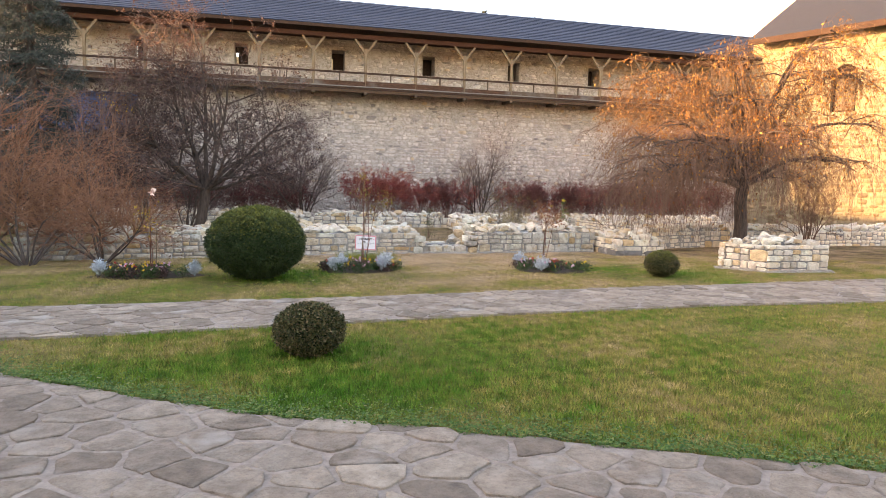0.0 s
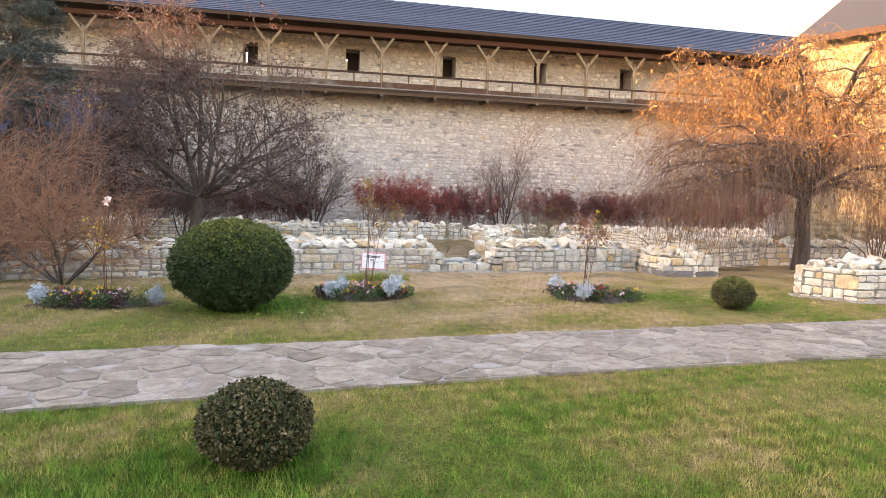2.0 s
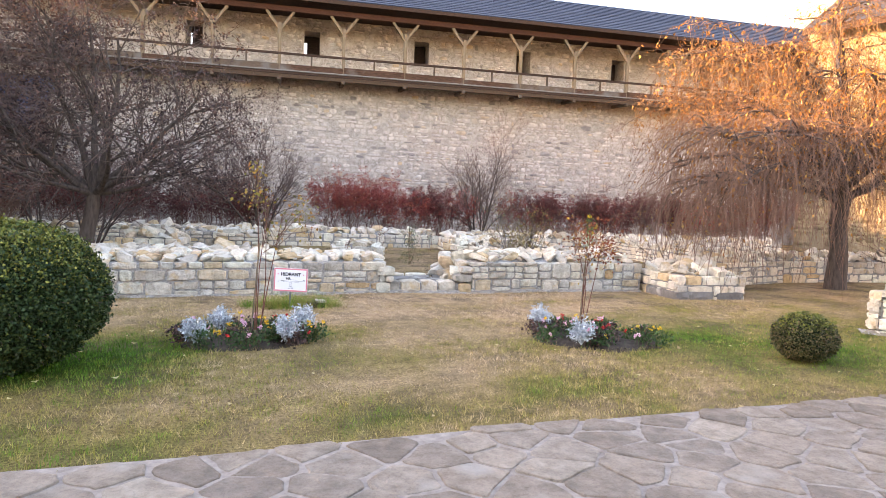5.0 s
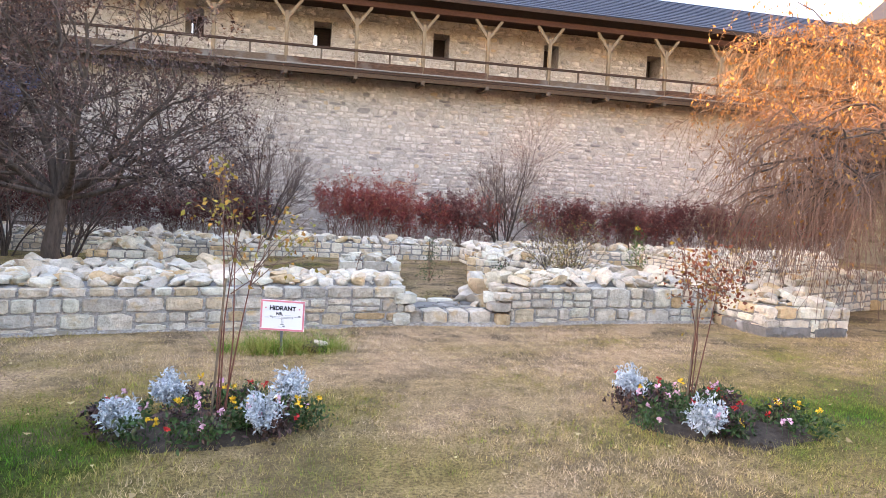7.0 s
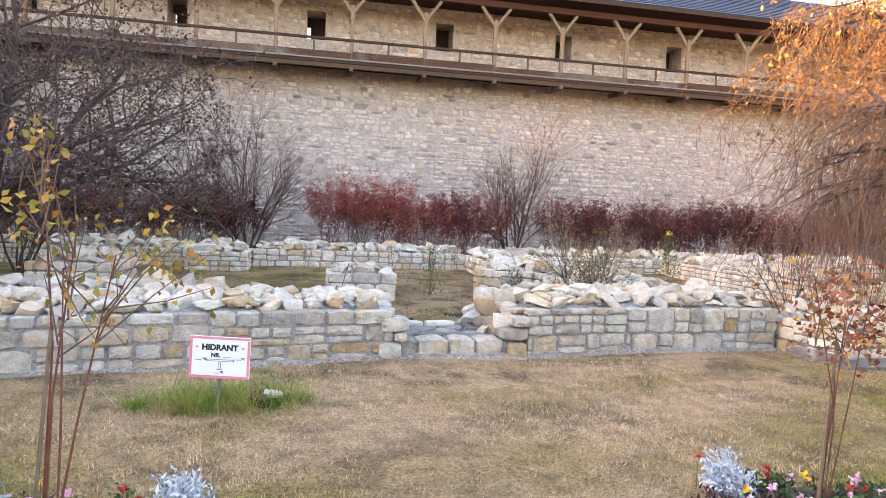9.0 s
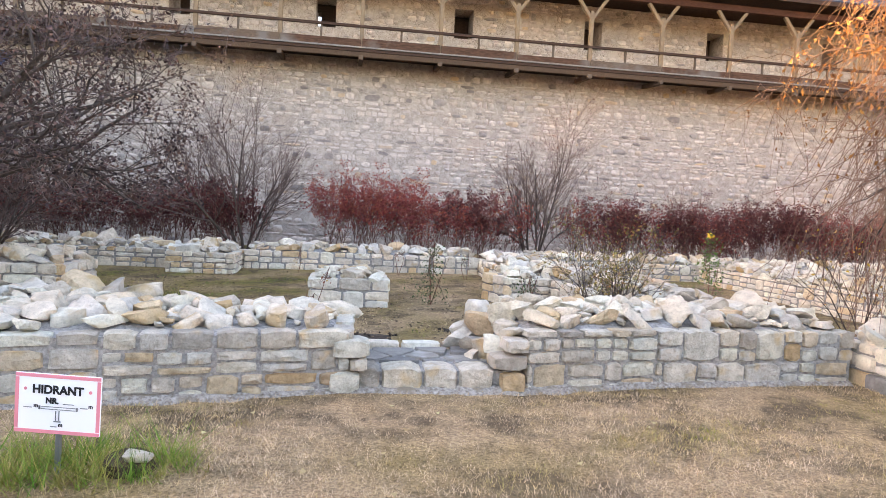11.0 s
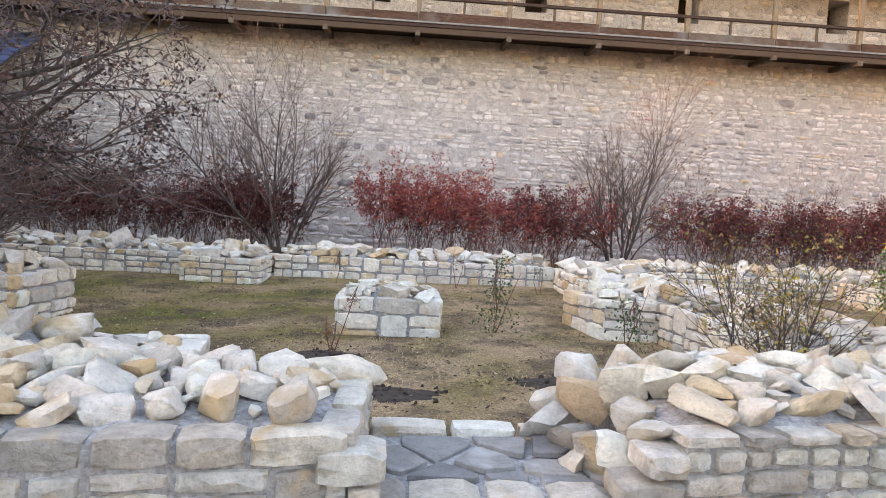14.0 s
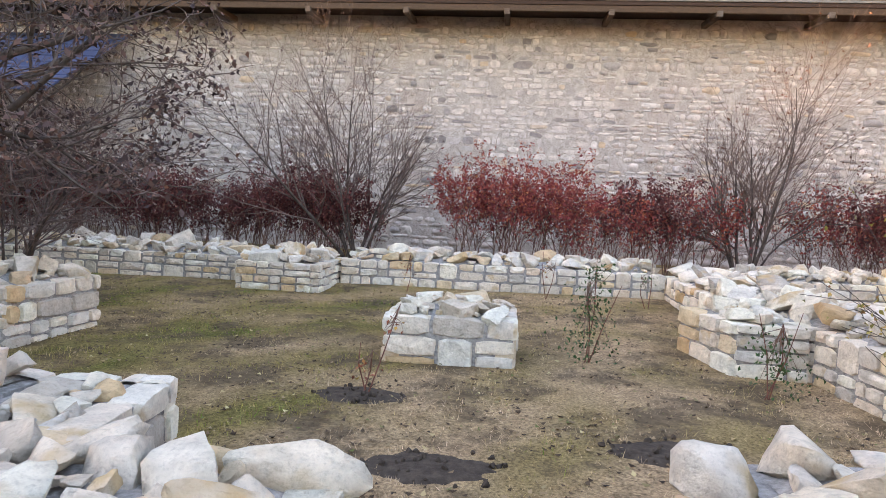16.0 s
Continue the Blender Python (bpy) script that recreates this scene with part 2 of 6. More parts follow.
def ground_mat():
    """Matted turf over soil: its tint follows how dry the grass is."""
    m, nt, b = material("turf_soil", 1.0, 0.0, 0.05)
    a = nt.nodes.new("ShaderNodeAttribute")
    a.attribute_name = "tint"
    sep = nt.nodes.new("ShaderNodeSeparateColor")
    nt.links.new(a.outputs["Color"], sep.inputs[0])
    turf = ramp(nt, sep.outputs[0], [(0.0, (0.03, 0.075, 0.010)), (0.3, (0.11, 0.125, 0.026)), (0.55, (0.245, 0.18, 0.072)), (1.0, (0.42, 0.285, 0.165))])
    turf = mixc(nt, 0.85, turf, ramp(nt, noisef(nt, 42, 6, 0.75), [(0.34, (0.2, 0.2, 0.2)), (0.62, (1.3, 1.3, 1.3))]), "MULTIPLY")
    turf = mixc(nt, 0.5, turf, ramp(nt, noisef(nt, 6, 5, 0.7), [(0.35, (0.45, 0.42, 0.40)), (0.6, (1.1, 1.1, 1.1))]), "MULTIPLY")
    soil = ramp(nt, noisef(nt, 9, 6, 0.7), [(0.3, (0.04, 0.028, 0.018)), (0.7, (0.17, 0.122, 0.075))])
    bare = ramp(nt, noisef(nt, 1.3, 5, 0.65), [(0.48, (0, 0, 0)), (0.60, (0.85, 0.85, 0.85))])
    keep = nt.nodes.new("ShaderNodeMath")
    keep.operation = "MULTIPLY"
    nt.links.new(bare, keep.inputs[0])
    nt.links.new(sep.outputs[1], keep.inputs[1])
    nt.links.new(mixc(nt, keep.outputs[0], turf, soil), b.inputs["Base Color"])
    bump(nt, b, noisef(nt, 30, 6, 0.7), 0.8, 0.03)
    return m


M_TURFMAT = ground_mat()
M_TURF = plain_noise("turf_soil", (0.085, 0.062, 0.036), (0.25, 0.18, 0.10), 7, 1.0, None, 0.04, (0.13, 0.12, 0.055))


def slate_mat(name, a, c):
    m, nt, b = material(name, 0.6, 0.0, 0.25)
    col = ramp(nt, piece_random(nt, False), [(0.0, a), (1.0, c)])
    col = mixc(nt, 0.5, col, ramp(nt, noisef(nt, 3.0, 6, 0.6, None, (0.5, 4, 4)), [(0.3, (0.5, 0.5, 0.5)), (0.7, (1, 1, 1))]), "MULTIPLY")
    nt.links.new(col, b.inputs["Base Color"])
    bump(nt, b, noisef(nt, 7.0, 4, 0.6, None, (1, 4, 4)), 0.3, 0.01)
    return m


M_SLATE = slate_mat("blue_grey_roof", (0.020, 0.031, 0.058), (0.036, 0.050, 0.084))
M_NAVY = slate_mat("navy_roof", (0.032, 0.048, 0.105), (0.045, 0.063, 0.13))
M_SHINGLE = slate_mat("grey_brown_roof", (0.026, 0.023, 0.022), (0.042, 0.037, 0.034))
M_WHITE, _nt, _b = material("white_sign_paint", 0.45)
_b.inputs["Base Color"].default_value = (0.78, 0.78, 0.79, 1)
M_SIGNRED, _nt, _b = material("faded_red_paint", 0.5)
_b.inputs["Base Color"].default_value = (0.72, 0.24, 0.28, 1)
M_BLACK, _nt, _b = material("black_paint", 0.5)
_b.inputs["Base Color"].default_value = (0.02, 0.02, 0.022, 1)
M_METAL, _nt, _b = material("grey_metal", 0.45, 0.7)
_b.inputs["Base Color"].default_value = (0.2, 0.21, 0.22, 1)
M_GLASS, _nt, _b = material("pane_glass", 0.08, 0.0, 0.6)
_b.inputs["Base Color"].default_value = (0.03, 0.035, 0.045, 1)


# ---- mesh helpers ----
def np_mesh(name, verts, faces_flat, sizes, mat, tint=None):
    """One mesh from arrays: vertices, flat loop indices, corners per face."""
    me = bpy.data.meshes.new(name)
    verts = np.asarray(verts, np.float32)
    sizes = np.asarray(sizes, np.int32)
    me.vertices.add(len(verts))
    me.vertices.foreach_set("co", verts.ravel())
    me.loops.add(len(faces_flat))
    me.loops.foreach_set("vertex_index", np.asarray(faces_flat, np.int32))
    me.polygons.add(len(sizes))
    me.polygons.foreach_set("loop_start", np.concatenate(([0], np.cumsum(sizes)[:-1])).astype(np.int32))
    me.polygons.foreach_set("loop_total", sizes)
    me.update(calc_edges=True)
    if tint is not None:
        at = me.color_attributes.new("tint", "FLOAT_COLOR", "POINT")
        at.data.foreach_set("color", np.asarray(tint, np.float32).ravel())
    me.materials.append(mat)
    return me


def from_bm(name, bm, mat, smooth=False):
    me = bpy.data.meshes.new(name)
    bmesh.ops.recalc_face_normals(bm, faces=bm.faces[:])
    bm.to_mesh(me)
    bm.free()
    me.materials.append(mat)
    for p in me.polygons:
        p.use_smooth = smooth
    return me


def under(ob, parent):
    ob.parent = parent
    return ob


def part(name, data, parent, label="", m=None):
    ob = under(new(name, data), parent)
    if m is not None:
        ob.matrix_basis = m
    return tagged(ob, label)


def thing(name, label, category, m=None, group="", kind=""):
    ob = new(name)
    if m is not None:
        ob.matrix_basis = m
    return tagged(ob, label, category, group, kind)


def box_bm(x0, y0, z0, x1, y1, z1, bev=0.0, bm=None):
    own = bm is None
    if own:
        bm = bmesh.new()
    r = bmesh.ops.create_cube(bm, size=1)
    bmesh.ops.transform(bm, matrix=Matrix.Translation(((x0 + x1) / 2, (y0 + y1) / 2, (z0 + z1) / 2)) @ Matrix.Diagonal((x1 - x0, y1 - y0, z1 - z0, 1)), verts=r["verts"])
    if bev and own:
        bmesh.ops.bevel(bm, geom=bm.edges[:], offset=bev, segments=1, affect="EDGES")
    return bm


def box(name, x0, y0, z0, x1, y1, z1, mat, bev=0.0):
    return from_bm(name, box_bm(x0, y0, z0, x1, y1, z1, bev), mat)


def beam(name, a, b, w, h, mat, bev=0.006):
    """A squared timber from a to b."""
    a, b = Vector(a), Vector(b)
    d = b - a
    bm = box_bm(-w / 2, -h / 2, 0, w / 2, h / 2, d.length, bev)
    q = d.to_track_quat("Z", "Y" if abs(d.normalized().y) < 0.9 else "X")
    bmesh.ops.transform(bm, matrix=Matrix.Translation(a) @ q.to_matrix().to_4x4(), verts=bm.verts[:])
    return from_bm(name, bm, mat)


def prism(name, pts, z0, z1, mat):
    bm = bmesh.new()
    lo = [bm.verts.new((x, y, z0)) for x, y in pts]
    hi = [bm.verts.new((x, y, z1)) for x, y in pts]
    bm.faces.new(lo[::-1])
    bm.faces.new(hi)
    n = len(pts)
    for i in range(n):
        bm.faces.new((lo[i], lo[(i + 1) % n], hi[(i + 1) % n], hi[i]))
    return from_bm(name, bm, mat)


def ground_z(y):
    """The yard dips a hand's breadth at the ruins and rises again behind them."""
    return float(np.interp(y, [-600, 11.5, 16, 22, 25.5, 29, 40, 90, 600], [0, 0, -0.1, -0.1, 0.0, 0.12, 0.3, 0.3, 0.3]))


# ---- stones ----
def block_mesh(i, mat):
    """A roughly dressed stone of size one: a rounded, uneven outline, face towards -y."""
    rr = random.Random(100 + i)
    bm = bmesh.new()
    n, p = 14, rr.uniform(7.0, 16.0)
    rings = [[], [], []]
    bulge = [rr.uniform(0.955, 1.01) for _ in range(n)]
    for k in range(n):
        t = 6.2832 * (k + 0.5 + rr.uniform(-0.2, 0.2)) / n
        x, z = math.cos(t), math.sin(t)
        f = 0.5 / (abs(x) ** p + abs(z) ** p) ** (1 / p) * bulge[k]
        for ring, s, y in zip(rings, (1.0, 1.0, 0.90), (0.5, -0.36 + rr.uniform(-0.03, 0.03), -0.5 + rr.uniform(-0.05, 0.06))):
            ring.append(bm.verts.new((x * f * s, y, z * f * s)))
    for a, b in zip(rings, rings[1:]):
        for k in range(n):
            bm.faces.new((a[k], a[(k + 1) % n], b[(k + 1) % n], b[k]))
    inner = [bm.verts.new((rr.uniform(-0.1, 0.1) + sx * 0.2, -0.53 + rr.uniform(-0.06, 0.05), rr.uniform(-0.12, 0.12))) for sx in (-1, 1)]
    front = rings[2]
    for k in range(n):
        mid = front[k].co.x + front[(k + 1) % n].co.x
        bm.faces.new((front[k], front[(k + 1) % n], inner[1 if mid > 0 else 0]))
    sides = [k for k in range(n) if (front[k - 1].co.x + front[k].co.x > 0) != (front[k].co.x + front[(k + 1) % n].co.x > 0)]
    for k in sides:
        bm.faces.new((front[k], inner[0], inner[1]))
    bm.normal_update()
    for e in bm.edges:
        e.smooth = e.calc_face_angle(0) < 0.5
    return from_bm("stone", bm, mat, True)


def rubble_mesh(i, mat, cuts=2):
    """A broken, blocky stone of size one: a lumpy block with a few split faces."""
    rr = random.Random(300 + i)
    bm = bmesh.new()
    bmesh.ops.create_cube(bm, size=1)
    bmesh.ops.subdivide_edges(bm, edges=bm.edges[:], cuts=cuts, use_grid_fill=True)
    p = rr.uniform(4.5, 11.0)
    for v in bm.verts:
        k = sum(abs(c * 2) ** p for c in v.co) ** (1 / p)
        v.co = v.co / k
        v.co += noise.noise_vector(v.co * 1.9 + Vector((i * 7.1, 0, 0))) * 0.12 + Vector([rr.uniform(-0.018, 0.018) for _ in range(3)])
    for _ in range(rr.choice((4, 5, 6))):
        n = Vector((rr.gauss(0, 1), rr.gauss(0, 1), rr.gauss(0.2, 0.8))).normalized()
        lim = rr.uniform(0.25, 0.40)
        for v in bm.verts:
            over = v.co.dot(n) - lim
            if over > 0:
                v.co -= n * over * rr.uniform(0.92, 1.0)
    for v in bm.verts:
        v.co += Vector([rr.uniform(-0.012, 0.012) for _ in range(3)])
    for e in bm.edges:
        e.smooth = e.calc_face_angle(0) < 0.3
    return from_bm("stone", bm, mat, True)


BLOCKS = [block_mesh(i, M_STONE) for i in range(14)]
FRONT_BLOCKS = [block_mesh(i, M_FRONT) for i in range(14)]
RUBBLE = [rubble_mesh(i, M_RUBBLE) for i in range(24)]
RUBBLE_FAR = [rubble_mesh(i, M_RUBBLE, 1) for i in range(24)]


def joined(name, pieces, mat, parent, label=""):
    """Many alike pieces, too many to pick apart, as one mesh."""
    V, F, S, off = [], [], [], 0
    cache = {}
    for me, m in pieces:
        if me.name not in cache:
            co = np.empty(len(me.vertices) * 3, np.float32)
            me.vertices.foreach_get("co", co)
            li = np.empty(len(me.loops), np.int32)
            me.loops.foreach_get("vertex_index", li)
            lt = np.empty(len(me.polygons), np.int32)
            me.polygons.foreach_get("loop_total", lt)
            cache[me.name] = (co.reshape(-1, 3), li, lt)
        co, li, lt = cache[me.name]
        mm = np.array(m)
        V.append(co @ mm[:3, :3].T + mm[:3, 3])
        F.append(li + off)
        S.append(lt)
        off += len(co)
    ob = part(name, np_mesh(name, np.concatenate(V), np.concatenate(F), np.concatenate(S), mat), parent, label)
    return tagged(ob, kind="stuff")


def lay(pieces, parent, rest_mat, near, name="stone", limit=300):
    """Pieces nearest to a spot of the plan become parts, the others one mesh."""
    pieces.sort(key=lambda p: (p[1].translation.xy - Vector(near)).length)
    for me, m in pieces[:limit]:
        part(name, me, parent, "", m)
    if pieces[limit:]:
        joined(name + "_remainder", pieces[limit:], rest_mat, parent)


def ashlar(rr, length, height, size=1.0):
    """Cells of random squared masonry on a face: u0, u1, v0, v1."""
    v = 0.0
    while v < height - 0.05:
        hb = min(rr.uniform(0.18, 0.31) * size, height - v)
        if height - v - hb < 0.07 * size:
            hb = height - v
        u = rr.uniform(-0.12, 0.0)
        while u < length:
            w = max(rr.uniform(0.17, 0.47) * size, 0.9 * hb if hb < 0.2 * size else 0.0)
            k = rr.random()
            u0, u1 = max(u, 0.0), min(u + w, length)
            if u1 - u0 > 0.07:
                if hb < 0.19 * size or (k < 0.22 and 0.85 * hb < w < 1.7 * hb):
                    yield u0, u1, v, v + hb
                elif k < 2.0:
                    s = rr.uniform(0.36, 0.64) * hb
                    yield u0, u1, v, v + s
                    if rr.random() < 0.45 and u1 - u0 > 0.30:
                        c = u0 + (u1 - u0) * rr.uniform(0.35, 0.65)
                        yield u0, c, v + s, v + hb
                        yield c, u1, v + s, v + hb
                    else:
                        yield u0, u1, v + s, v + hb
                else:
                    yield u0, u1, v, v + hb
            u += w
        v += hb


def face_stones(rr, a, b, z0, height, size=1.0, blocks=BLOCKS):
    """Stones on the face from a to b; the wall lies to the left of that line."""
    a, b = Vector(a), Vector(b)
    d = (b - a).normalized()
    ang = math.atan2(d.y, d.x)
    out = []
    for u0, u1, v0, v1 in ashlar(rr, (b - a).length, height, size):
        j = rr.uniform(0.012, 0.034)
        depth = rr.uniform(0.15, 0.19)
        c = a + d * ((u0 + u1) / 2)
        inn = Vector((-d.y, d.x)) * (depth / 2 - rr.uniform(0.0, 0.028))
        m = Matrix.Translation((c.x + inn.x, c.y + inn.y, z0 + (v0 + v1) / 2)) @ Matrix.Rotation(ang + rr.uniform(-0.02, 0.02), 4, "Z") @ Matrix.Rotation(rr.uniform(-0.02, 0.02), 4, "Y")
        out.append((rr.choice(blocks), m @ Matrix.Diagonal((max(u1 - u0 - j, 0.05), depth, max(v1 - v0 - j * 0.8, 0.04), 1))))
    return out


def inside(pts, x, y):
    n, r = len(pts), False
    for i in range(n):
        (xa, ya), (xb, yb) = pts[i], pts[(i + 1) % n]
        if (ya > y) != (yb > y) and x < (xb - xa) * (y - ya) / (yb - ya) + xa:
            r = not r
    return r


def edge_distance(pts, x, y):
    best = 9.0
    for i in range(len(pts)):
        a, b = Vector(pts[i]), Vector(pts[(i + 1) % len(pts)])
        p, d = Vector((x, y)), b - a
        t = max(0, min(1, (p - a).dot(d) / d.length_squared))
        best = min(best, (a + d * t - p).length)
    return best


def mortar_bed(pts, top, mound, seed):
    """The uneven heap of mortar in which the top stones sit."""
    bm = bmesh.new()
    xs, ys = [p[0] for p in pts], [p[1] for p in pts]
    step, vs = 0.09, {}
    for i in range(int((max(xs) - min(xs)) / step) + 1):
        for j in range(int((max(ys) - min(ys)) / step) + 1):
            x, y = min(xs) + i * step, min(ys) + j * step
            if inside(pts, x, y):
                e = edge_distance(pts, x, y)
                vs[i, j] = bm.verts.new((x, y, top - 0.055 + mound * 0.95 * min(1, e / 0.4) + 0.04 * noise.noise((x * 6, y * 6, seed)) * min(1, e / 0.1)))
    for (i, j), v in vs.items():
        q = [vs.get(k) for k in ((i + 1, j), (i + 1, j + 1), (i, j + 1))]
        if None not in q:
            bm.faces.new((v, *q))
    return from_bm("mortar_bed", bm, M_MORTAR, True)


def ruin_wall(name, label, pts, top, faces, seed, size=1.0, rubble=0.30, mound=0.13, near=(3.9, 15.5), z0=None, ledge=0.12, category="low wall", blocks=BLOCKS, rest=M_STONE_J):
    """A low rebuilt wall: dressed faces on the named edges of its outline (counter-clockwise), mortar core, rough stones on top."""
    rr = random.Random(seed)
    cx, cy = sum(p[0] for p in pts) / len(pts), sum(p[1] for p in pts) / len(pts)
    z0 = ground_z(cy) - 0.06 if z0 is None else z0
    ob = thing(name, label, category)
    inset = [(cx + (x - cx) * (1 - 0.03 / max(0.3, math.hypot(x - cx, y - cy))) , cy + (y - cy) * (1 - 0.03 / max(0.3, math.hypot(x - cx, y - cy)))) for x, y in pts]
    part("mortar_core", prism("mortar_core", inset, z0 - 0.15, top - 0.045, M_MORTAR), ob, "grey mortar core")
    if rubble:
        part("mortar_bed", mortar_bed(inset, top, mound, seed), ob, "grey mortar between the rough stones")
    pieces = []
    for i in faces:
        pieces += face_stones(rr, pts[i], pts[(i + 1) % len(pts)], z0, top - z0, size, blocks)
    if rubble:
        xs, ys = [p[0] for p in pts], [p[1] for p in pts]
        area = (max(xs) - min(xs)) * (max(ys) - min(ys)) / rubble ** 2
        put = []
        for big in [True] * int(area * 12) + [False] * int(area * 26):
            x, y = rr.uniform(min(xs), max(xs)), rr.uniform(min(ys), max(ys))
            if not inside(pts, x, y):
                continue
            e = edge_distance(pts, x, y)
            s = (rr.uniform(0.7, 1.35) if big else rr.uniform(0.3, 0.6)) * rubble * (0.75 if e < 0.16 else 1.0)
            if e < ledge or any(math.hypot(x - q[0], y - q[1]) < (s + q[2]) * 0.42 for q in put):
                continue
            put.append((x, y, s))
            z = top - 0.025 + s * 0.08 + mound * min(1, e / 0.4)
            m = Matrix.Translation((x, y, z)) @ Euler((rr.gauss(0, 0.27), rr.gauss(0, 0.27), rr.uniform(0, 6.28))).to_matrix().to_4x4()
            pieces.append((rr.choice(RUBBLE if cy < 19.5 and cx < 9 else RUBBLE_FAR), m @ Matrix.Diagonal((s * rr.uniform(0.95, 1.6), s * rr.uniform(0.7, 1.1), s * rr.uniform(0.36, 0.68), 1))))
    lay(pieces, ob, rest, near)
    return ob


# ---- the fortress wall, with slits ----
WY = 31.9            # its face
UY = 32.5            # face of the thinner wall above the walk
SLITS = [2.31 + 4.49 * k for k in range(-5, 6)]
SLIT_W, SLIT_Z0, SLIT_Z1 = 0.63, 7.26, 8.22
WX0, WX1 = -24.0, 25.5


def fortress_wall():
    ob = thing("wall_north", "tall fortress wall of tan rubble stone with narrow slits", "wall", kind="structure")
    part("masonry_core", box("masonry_core", WX0, WY, -0.5, WX1, UY + 1.4, 6.18, M_OLDMORTAR), ob)
    part("masonry_core", box("masonry_core", WX0, UY, 6.18, WX1, UY + 1.4, SLIT_Z0, M_OLDMORTAR), ob)
    part("masonry_core", box("masonry_core", WX0, UY, SLIT_Z1, WX1, UY + 1.4, 9.6, M_OLDMORTAR), ob)
    edges = [WX0] + [e for s in SLITS for e in (s - SLIT_W / 2, s + SLIT_W / 2)] + [WX1]
    for a, b in zip(edges[::2], edges[1::2]):
        part("masonry_core", box("masonry_core", a, UY, SLIT_Z0, b, UY + 1.4, SLIT_Z1, M_OLDMORTAR), ob)
    # added panels keep the slit depth dark, with a sky gap at lower left
    for s in SLITS:
        part("slit_lining", box("slit_lining", s - 0.19, UY + 0.9, SLIT_Z0, s + SLIT_W / 2, UY + 1.0, SLIT_Z1, M_DARKWOOD), ob, "dark panel deep in the slit")
        part("slit_lining", box("slit_lining", s - SLIT_W / 2, UY + 0.9, SLIT_Z0 + 0.7, s - 0.19, UY + 1.0, SLIT_Z1, M_DARKWOOD), ob, "dark panel deep in the slit")
    rr = random.Random(5)
    pieces = []
    z = -0.1
    meshes = [chip_mesh(i) for i in range(12)]
    while z < 9.0:
        h = rr.choice((0.08, 0.11, 0.15, 0.19, 0.23)) * rr.uniform(0.9, 1.1)
        x = WX0 + rr.uniform(0, 0.3)
        while x < WX1:
            w = rr.uniform(0.14, 0.44) * rr.choice((0.8, 1.0, 1.4))
            cx, cz = x + w / 2, z + h / 2
            if rr.random() < (0.76 if cz < 6 else 0.66) and not any(abs(cx - s) < SLIT_W / 2 + w / 2 and SLIT_Z0 - h / 2 < cz < SLIT_Z1 + h / 2 for s in SLITS):
                hh = h * rr.uniform(0.6, 1.12)
                m = Matrix.Translation((cx, (WY if cz < 6.1 else UY) - 0.004, cz + rr.uniform(-0.02, 0.02))) @ Matrix.Rotation(rr.gauss(0, 0.06), 4, "Y") @ Matrix.Diagonal((w * rr.uniform(0.8, 0.97), rr.uniform(0.015, 0.04), hh * 0.92, 1))
                pieces.append((rr.choice(meshes), m))
            x += w
        z += h
    pieces.sort(key=lambda p: (Vector((p[1].translation.x, p[1].translation.z)) - Vector((4.0, 3.6))).length)
    for me, m in pieces[:300]:
        part("stone", me, ob, "", m)
    joined("stone_remainder", pieces[300:], M_OLD, ob)


def chip_mesh(i):
    """The weathered face of a wall stone, an uneven six- or seven-sided lens."""
    rr = random.Random(700 + i)
    n = rr.choice((7, 8, 9))
    bm = bmesh.new()
    ring, rim = [], []
    for k in range(n):
        a = 6.283 * (k + rr.uniform(-0.25, 0.25)) / n
        c, s = math.cos(a), math.sin(a)
        f = 0.5 / (abs(c) ** 6 + abs(s) ** 6) ** (1 / 6) * rr.uniform(0.86, 1.0)
        ring.append(bm.verts.new((c * f, 0.2, s * f)))
        rim.append(bm.verts.new((c * f * 0.96, rr.uniform(-0.5, -0.35), s * f * 0.92)))
    for k in range(n):
        bm.faces.new((ring[k], ring[(k + 1) % n], rim[(k + 1) % n], rim[k]))
    bm.faces.new(rim)
    return from_bm("stone", bm, M_OLD_P)


fortress_wall()


M_TOE = plain_noise("mottled_brown_board", (0.035, 0.018, 0.012), (0.115, 0.062, 0.040), 6, 0.85, (1, 5, 5), 0.006, (0.15, 0.13, 0.115))
M_BRACKET = plain_noise("brown_bracket_timber", (0.04, 0.025, 0.017), (0.11, 0.068, 0.043), 8, 0.8, (6, 1, 6), 0.004)


